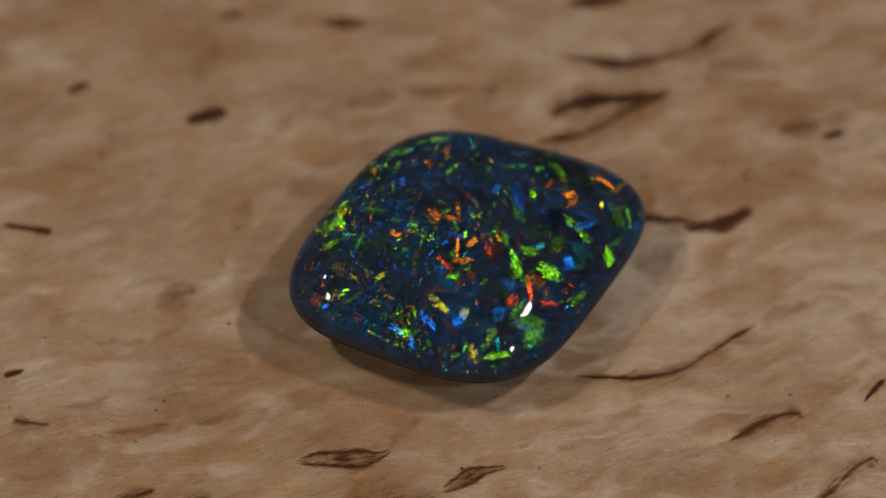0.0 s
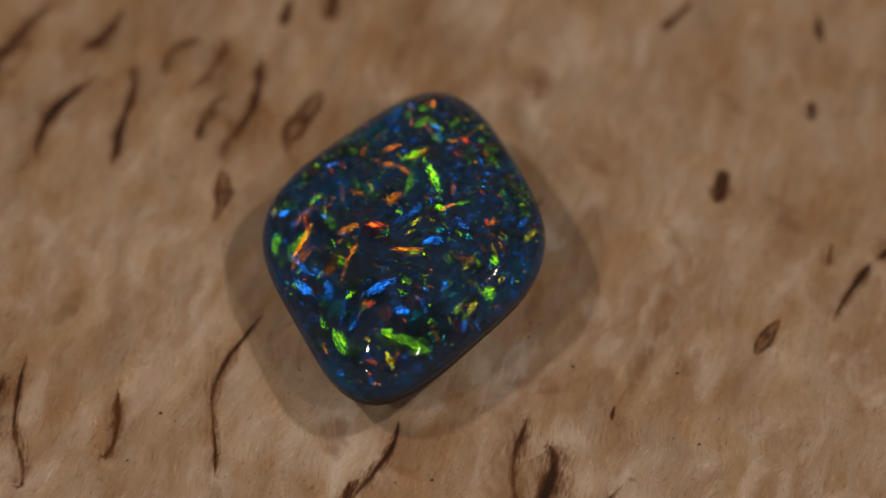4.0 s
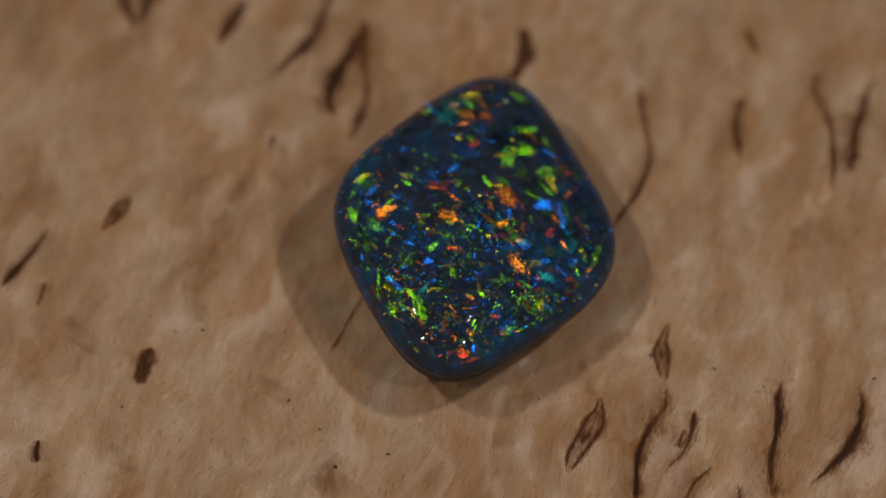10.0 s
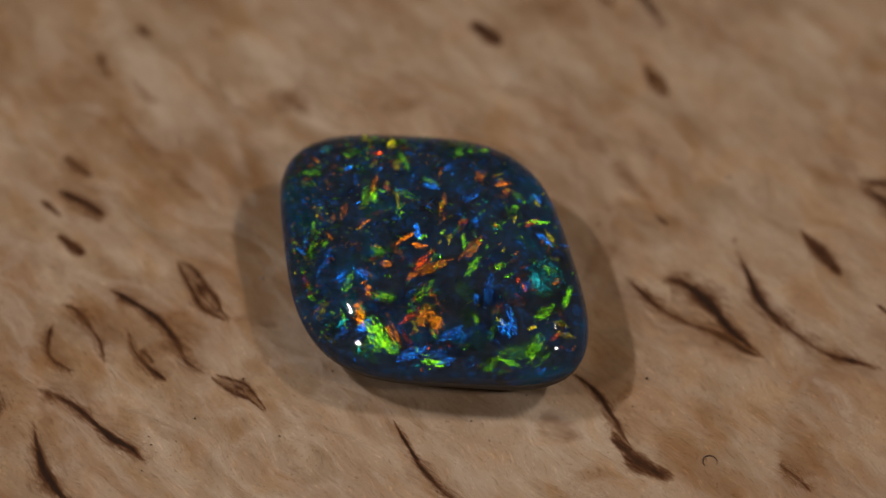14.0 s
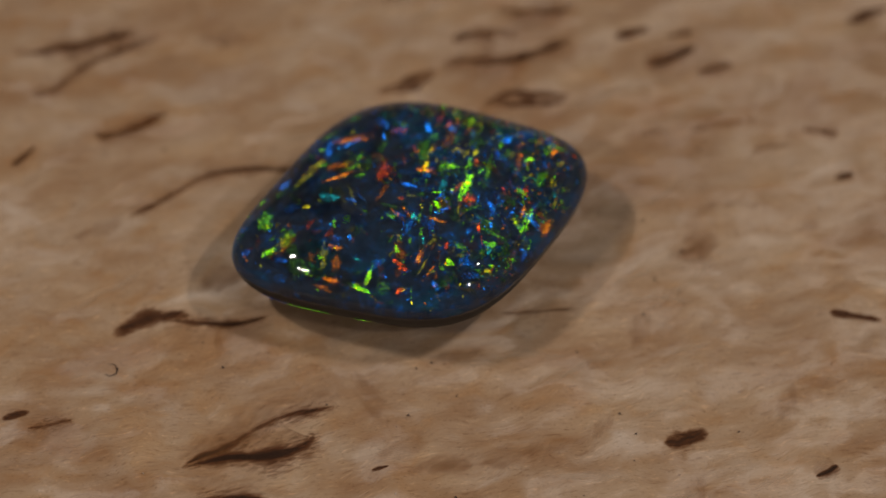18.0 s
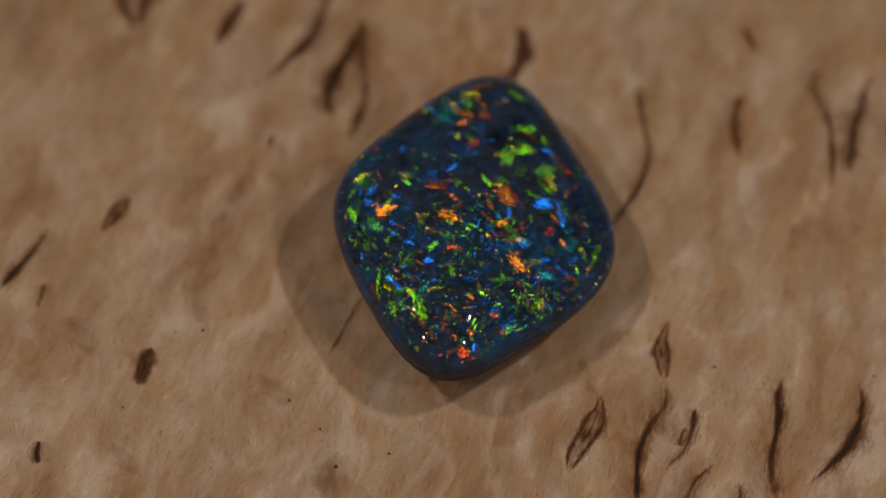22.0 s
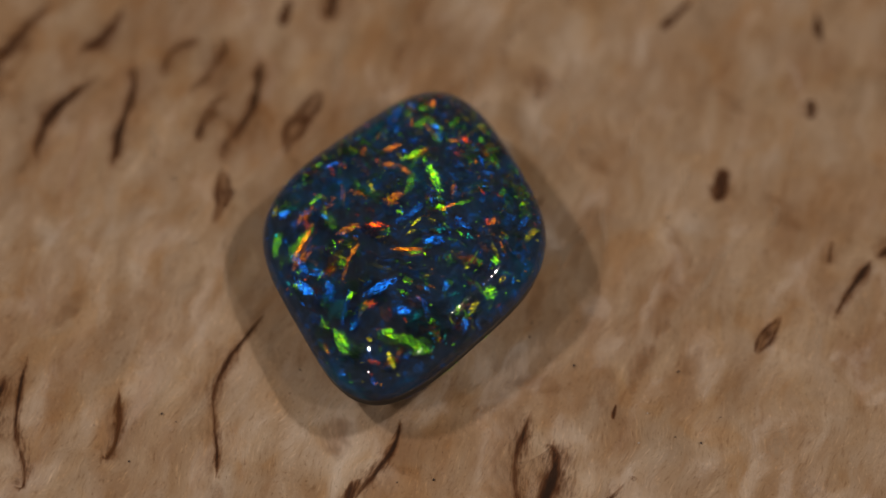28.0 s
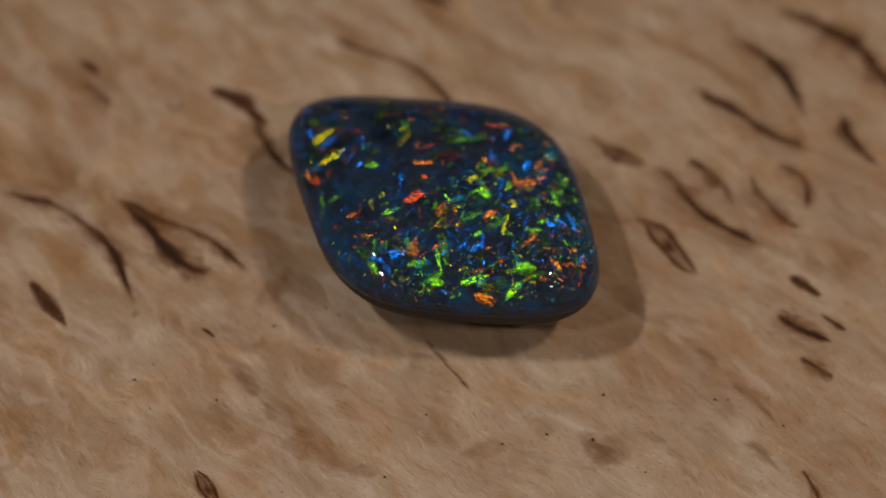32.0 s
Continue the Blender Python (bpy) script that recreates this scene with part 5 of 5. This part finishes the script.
fire("green", 2.28, -2.29, 95, 0.83, 0.33, -161, 27)
fire("green", 2.19, -2.88, 105, 0.80, 0.34, -161, 27)
fire("blue", 0.95, -2.69, 106, 0.64, 0.53, -160, 26)
fire("green", 0.56, -3.82, 128, 0.96, 0.45, -82, 24)
fire("orange", -0.26, -2.91, 170, 0.86, 0.25, -160, 26)
fire("green", 1.84, -3.94, 175, 0.77, 0.25, -83, 23)
fire("orange", -0.03, -4.25, 117, 0.76, 0.34, -162, 25)
fire("blue", -2.63, -3.97, 128, 0.64, 0.44, -161, 24)
fire("red", -0.48, -5.07, 169, 0.53, 0.34, -81, 23)
fire("orange", -2.14, -3.07, 152, 0.42, 0.25, -79, 24)
fire("green", -1.57, 0.83, 36, 0.75, 0.31, -81, 26)
fire("green", -2.66, -1.04, 36, 0.85, 0.31, -158, 25)
fire("green", -2.24, -1.73, 140, 0.84, 0.25, -80, 25)
fire("red", -1.73, -1.21, 101, 0.51, 0.23, -158, 25)
fire("orange", -0.87, 0.13, 176, 0.57, 0.25, -157, 26)
fire("green", -4.38, -1.06, 17, 0.68, 0.52, -78, 25)
fire("green", -4.08, 0.84, 37, 0.64, 0.27, -156, 25)
fire("green", -2.33, -3.86, 152, 0.50, 0.20, -79, 24)
fire("blue", -1.79, -4.62, 26, 0.70, 0.27, -79, 23)
fire("blue", 4.03, 3.41, 152, 0.39, 0.38, -156, 28)
fire("orange", 4.36, 3.10, 105, 0.43, 0.31, -86, 26)
fire("orange", 3.32, 3.25, 139, 0.52, 0.27, -156, 28)
fire("red", 1.92, 4.97, 176, 0.59, 0.27, -84, 27)
fire("red", 3.78, 1.67, 152, 0.34, 0.21, -86, 26)
fire("yellow", 1.01, 2.67, 176, 0.58, 0.21, -156, 27)
fire("green", -2.45, 2.56, 176, 0.66, 0.31, -80, 27)
fire("yellow", 5.86, -0.66, 127, 0.44, 0.37, -160, 28)
fire("blue", 5.05, -2.05, 76, 0.77, 0.22, -87, 24)
fire("yellow", 3.41, -2.49, 164, 0.65, 0.26, -85, 24)
fire("blue", 2.53, -2.49, 17, 0.71, 0.38, -161, 27)
fire("teal", -2.80, 2.37, 128, 0.88, 0.41, -155, 25)
fire("orange", 1.86, -5.45, 16, 0.42, 0.19, -83, 23)
fire("blue", -3.02, -1.62, 152, 0.54, 0.25, -79, 25)


def rim_blade(colour, angle, span, drop):
    """An added bright blade for light reflected inside the stone, along the unpolished flank under the girdle, its
    layers tilted towards the lower lamps.
    """
    bm = bmesh.new()
    layer = bm.verts.layers.float.new("depth")
    upper, lower = [], []
    for i in range(17):
        th = radians(angle + span * (i / 16 - 0.5))
        w = 0.075 * math.sin(math.pi * (i + 0.6) / 17.2) + 0.01
        for row, z in ((upper, drop + w), (lower, drop - w)):
            row.append(bm.verts.new(stone_point(th, 0.42 - 0.58 * (z - 1.65) - 0.03, z) * MM))
            row[-1][layer] = 0.85
    for i in range(16):
        bm.faces.new((upper[i], lower[i], lower[i + 1], upper[i + 1]))
    ob = part("rim_flash", bm, RIM[colour], opal)
    plane = ob.data.attributes.new("plane", "FLOAT_VECTOR", "POINT")
    plane.data.foreach_set("vector", [c for _ in ob.data.vertices for c in (0.263, 0.517, 0.814)])
    return ob


rim_blade("blue", 31, 8, 2.02)
rim_blade("green", 42, 14, 2.00)
rim_blade("green", 62, 8, 1.98)


NEXT = {"green": ("yellow", "green", "teal"), "yellow": ("green", "orange"), "orange": ("yellow", "red"), "red": ("orange", "blue"),
        "blue": ("teal", "blue", "green"), "teal": ("green", "blue")}


def fine_fire(groups):
    """Specks in small groups: those of one group lie nearly alike and flash together."""
    verts, faces, slots, depths = [], [], [], []
    hues = list(FIRE)
    stock = []
    for i in range(60):
        bm = shard(rnd, 1.0, rnd.uniform(0.2, 0.6), 0.02)
        bm.verts.index_update()
        layer = bm.verts.layers.float["depth"]
        stock.append(([v.co.copy() for v in bm.verts], [v[layer] for v in bm.verts], [[v.index for v in f.verts] for f in bm.faces]))
        bm.free()
    for g in range(groups):
        m, colour, room = flake_place(rnd, (0.05, 0.16), 0.95)
        while g % 3 == 0 and room > 0.55:
            m, colour, room = flake_place(rnd, (0.05, 0.16), 0.50)
        x0, y0 = m.translation.x / MM, m.translation.y / MM
        dense = max(0.0, min(1.0, (0.5 - x0) / 4))
        if dense > 0.4 and colour in ("blue", "red", "orange") and rnd.random() < 0.15:
            colour = "green"
        spread = rnd.uniform(0.2, 0.65)
        loose = 8 + 8 * dense
        for k in range(rnd.randint(6, 12) + round(15 * dense)):
            x, y = x0 + rnd.gauss(0, spread), y0 + rnd.gauss(0, spread)
            th = math.atan2(y, x)
            inset = reach_at(th) - math.hypot(x, y)
            if inset < 0.08:
                continue
            # the clear layer over the dark body thins out towards the rim
            gap = 0.55 * min(1, inset / 0.9)
            z = lean(x, y, crown_height(th, inset)) - (rnd.uniform(0.06, 0.27) if inset > 0.8 else gap * rnd.uniform(0.35, 0.6))
            way = Euler([radians(rnd.gauss(0, a)) for a in (loose, loose, 22)]).to_matrix().to_4x4()
            size = rnd.uniform(0.11, 0.26) if rnd.random() < 0.4 + 0.4 * dense else rnd.uniform(0.28, 0.72)
            size = min(size * min(1, 0.28 + 0.9 * inset), 0.07 + 1.5 * gap)
            hue = colour if rnd.random() < 0.7 else rnd.choice(NEXT[colour])
            turn = m.to_3x3().to_4x4() @ way @ Matrix.Diagonal((size, size * rnd.uniform(0.7, 1.2), 1, 1))
            cos, deep, fs = rnd.choice(stock)
            at = Vector((x, y, z)) * MM
            base = len(verts)
            verts += [at + turn @ c for c in cos]
            depths += deep
            faces += [[base + q for q in f] for f in fs]
            slots += [hues.index(hue)] * len(fs)
    me = bpy.data.meshes.new("fine_fire")
    me.from_pydata(verts, [], faces)
    for h in hues:
        me.materials.append(SPARK[h])
    me.polygons.foreach_set("material_index", slots)
    me.attributes.new("depth", "FLOAT", "POINT").data.foreach_set("value", depths)
    ob = new("fine_fire", me)
    ob.parent = opal
    return tagged(ob, "fine specks of green, blue and orange fire", kind="stuff")


fine_fire(270)


# ---- the board turns clockwise, the stone with it, once in twelve seconds ----
# how the turntable runs: seconds, degrees ahead (-) or behind (+) an even pace, and its shake in millimetres
SWAY = [
    (0, 0.13, 0.034, -0.027), (0.5, 0.07, 0.026, -0.025), (1, -0.03, -0.028, -0.047), (1.5, -0.18, -0.099, -0.091),
    (2, -0.36, -0.096, -0.124), (2.5, -0.52, -0.056, -0.120), (3, -0.61, -0.041, -0.098), (5.5, -0.54, -0.020, -0.003),
    (6, -0.45, -0.047, -0.021), (6.5, -0.30, -0.065, -0.038), (7, -0.16, -0.075, -0.053), (7.5, -0.08, -0.073, -0.057),
    (8, -0.04, -0.049, -0.066), (8.5, -0.00, -0.017, -0.093), (9, 0.04, 0.002, -0.122), (9.5, 0.06, 0.008, -0.125),
    (10, 0.02, 0.009, -0.100), (10.5, -0.10, 0.006, -0.060), (11, -0.25, -0.002, -0.042), (11.5, -0.39, -0.005, -0.030),
    (12, -0.50, -0.013, -0.016), (12.5, -0.59, -0.046, -0.012), (13, -0.67, -0.065, -0.013), (13.5, -0.75, -0.065, -0.005),
    (14, -0.80, -0.048, 0.001), (14.5, -0.82, -0.023, -0.004), (16.5, -0.56, 0.007, -0.008), (17, -0.44, 0.017, 0.017),
    (17.5, -0.30, 0.009, 0.033), (18, -0.17, -0.029, 0.024), (18.5, -0.07, -0.077, -0.005), (19, 0.03, -0.093, -0.035),
    (19.5, 0.12, -0.077, -0.054), (20, 0.21, -0.049, -0.080), (20.5, 0.29, -0.030, -0.087), (21, 0.35, -0.018, -0.074),
    (21.5, 0.36, -0.009, -0.068), (22, 0.30, -0.008, -0.068), (22.5, 0.18, -0.000, -0.036), (23, 0.04, 0.000, -0.026),
    (23.5, -0.04, -0.013, -0.024), (24, -0.03, -0.013, -0.027), (24.5, 0.03, -0.011, -0.036), (25, 0.07, -0.027, -0.054),
    (25.5, 0.08, -0.043, -0.058), (27.5, -0.31, -0.020, -0.043), (28, -0.31, -0.011, -0.049), (28.5, -0.27, -0.007, -0.061),
    (29, -0.17, -0.013, -0.061), (29.5, 0.00, -0.042, -0.053), (30, 0.25, -0.066, -0.046), (30.5, 0.60, -0.078, -0.046),
    (31, 1.02, -0.096, -0.053), (31.5, 1.36, -0.100, -0.057), (32, 1.56, -0.088, -0.062),
]


def sway_at(t):
    times = [r[0] for r in SWAY]
    return [float(np.interp(t, times, [r[k] for r in SWAY])) for k in (1, 2, 3)]


def motions():
    turns, stone = [], []
    for i in range(65):
        t = i / 2
        lag, dx, dy = sway_at(t)
        m = pose(dx * MM, dy * MM, 0, 0, 0, -30 * t + lag)
        turns.append((t, m))
        stone.append((t, m @ pose(CENTRE.x * MM, CENTRE.y * MM, 0.05 * MM)))
    walk(board, turns)
    walk(opal, stone)


motions()
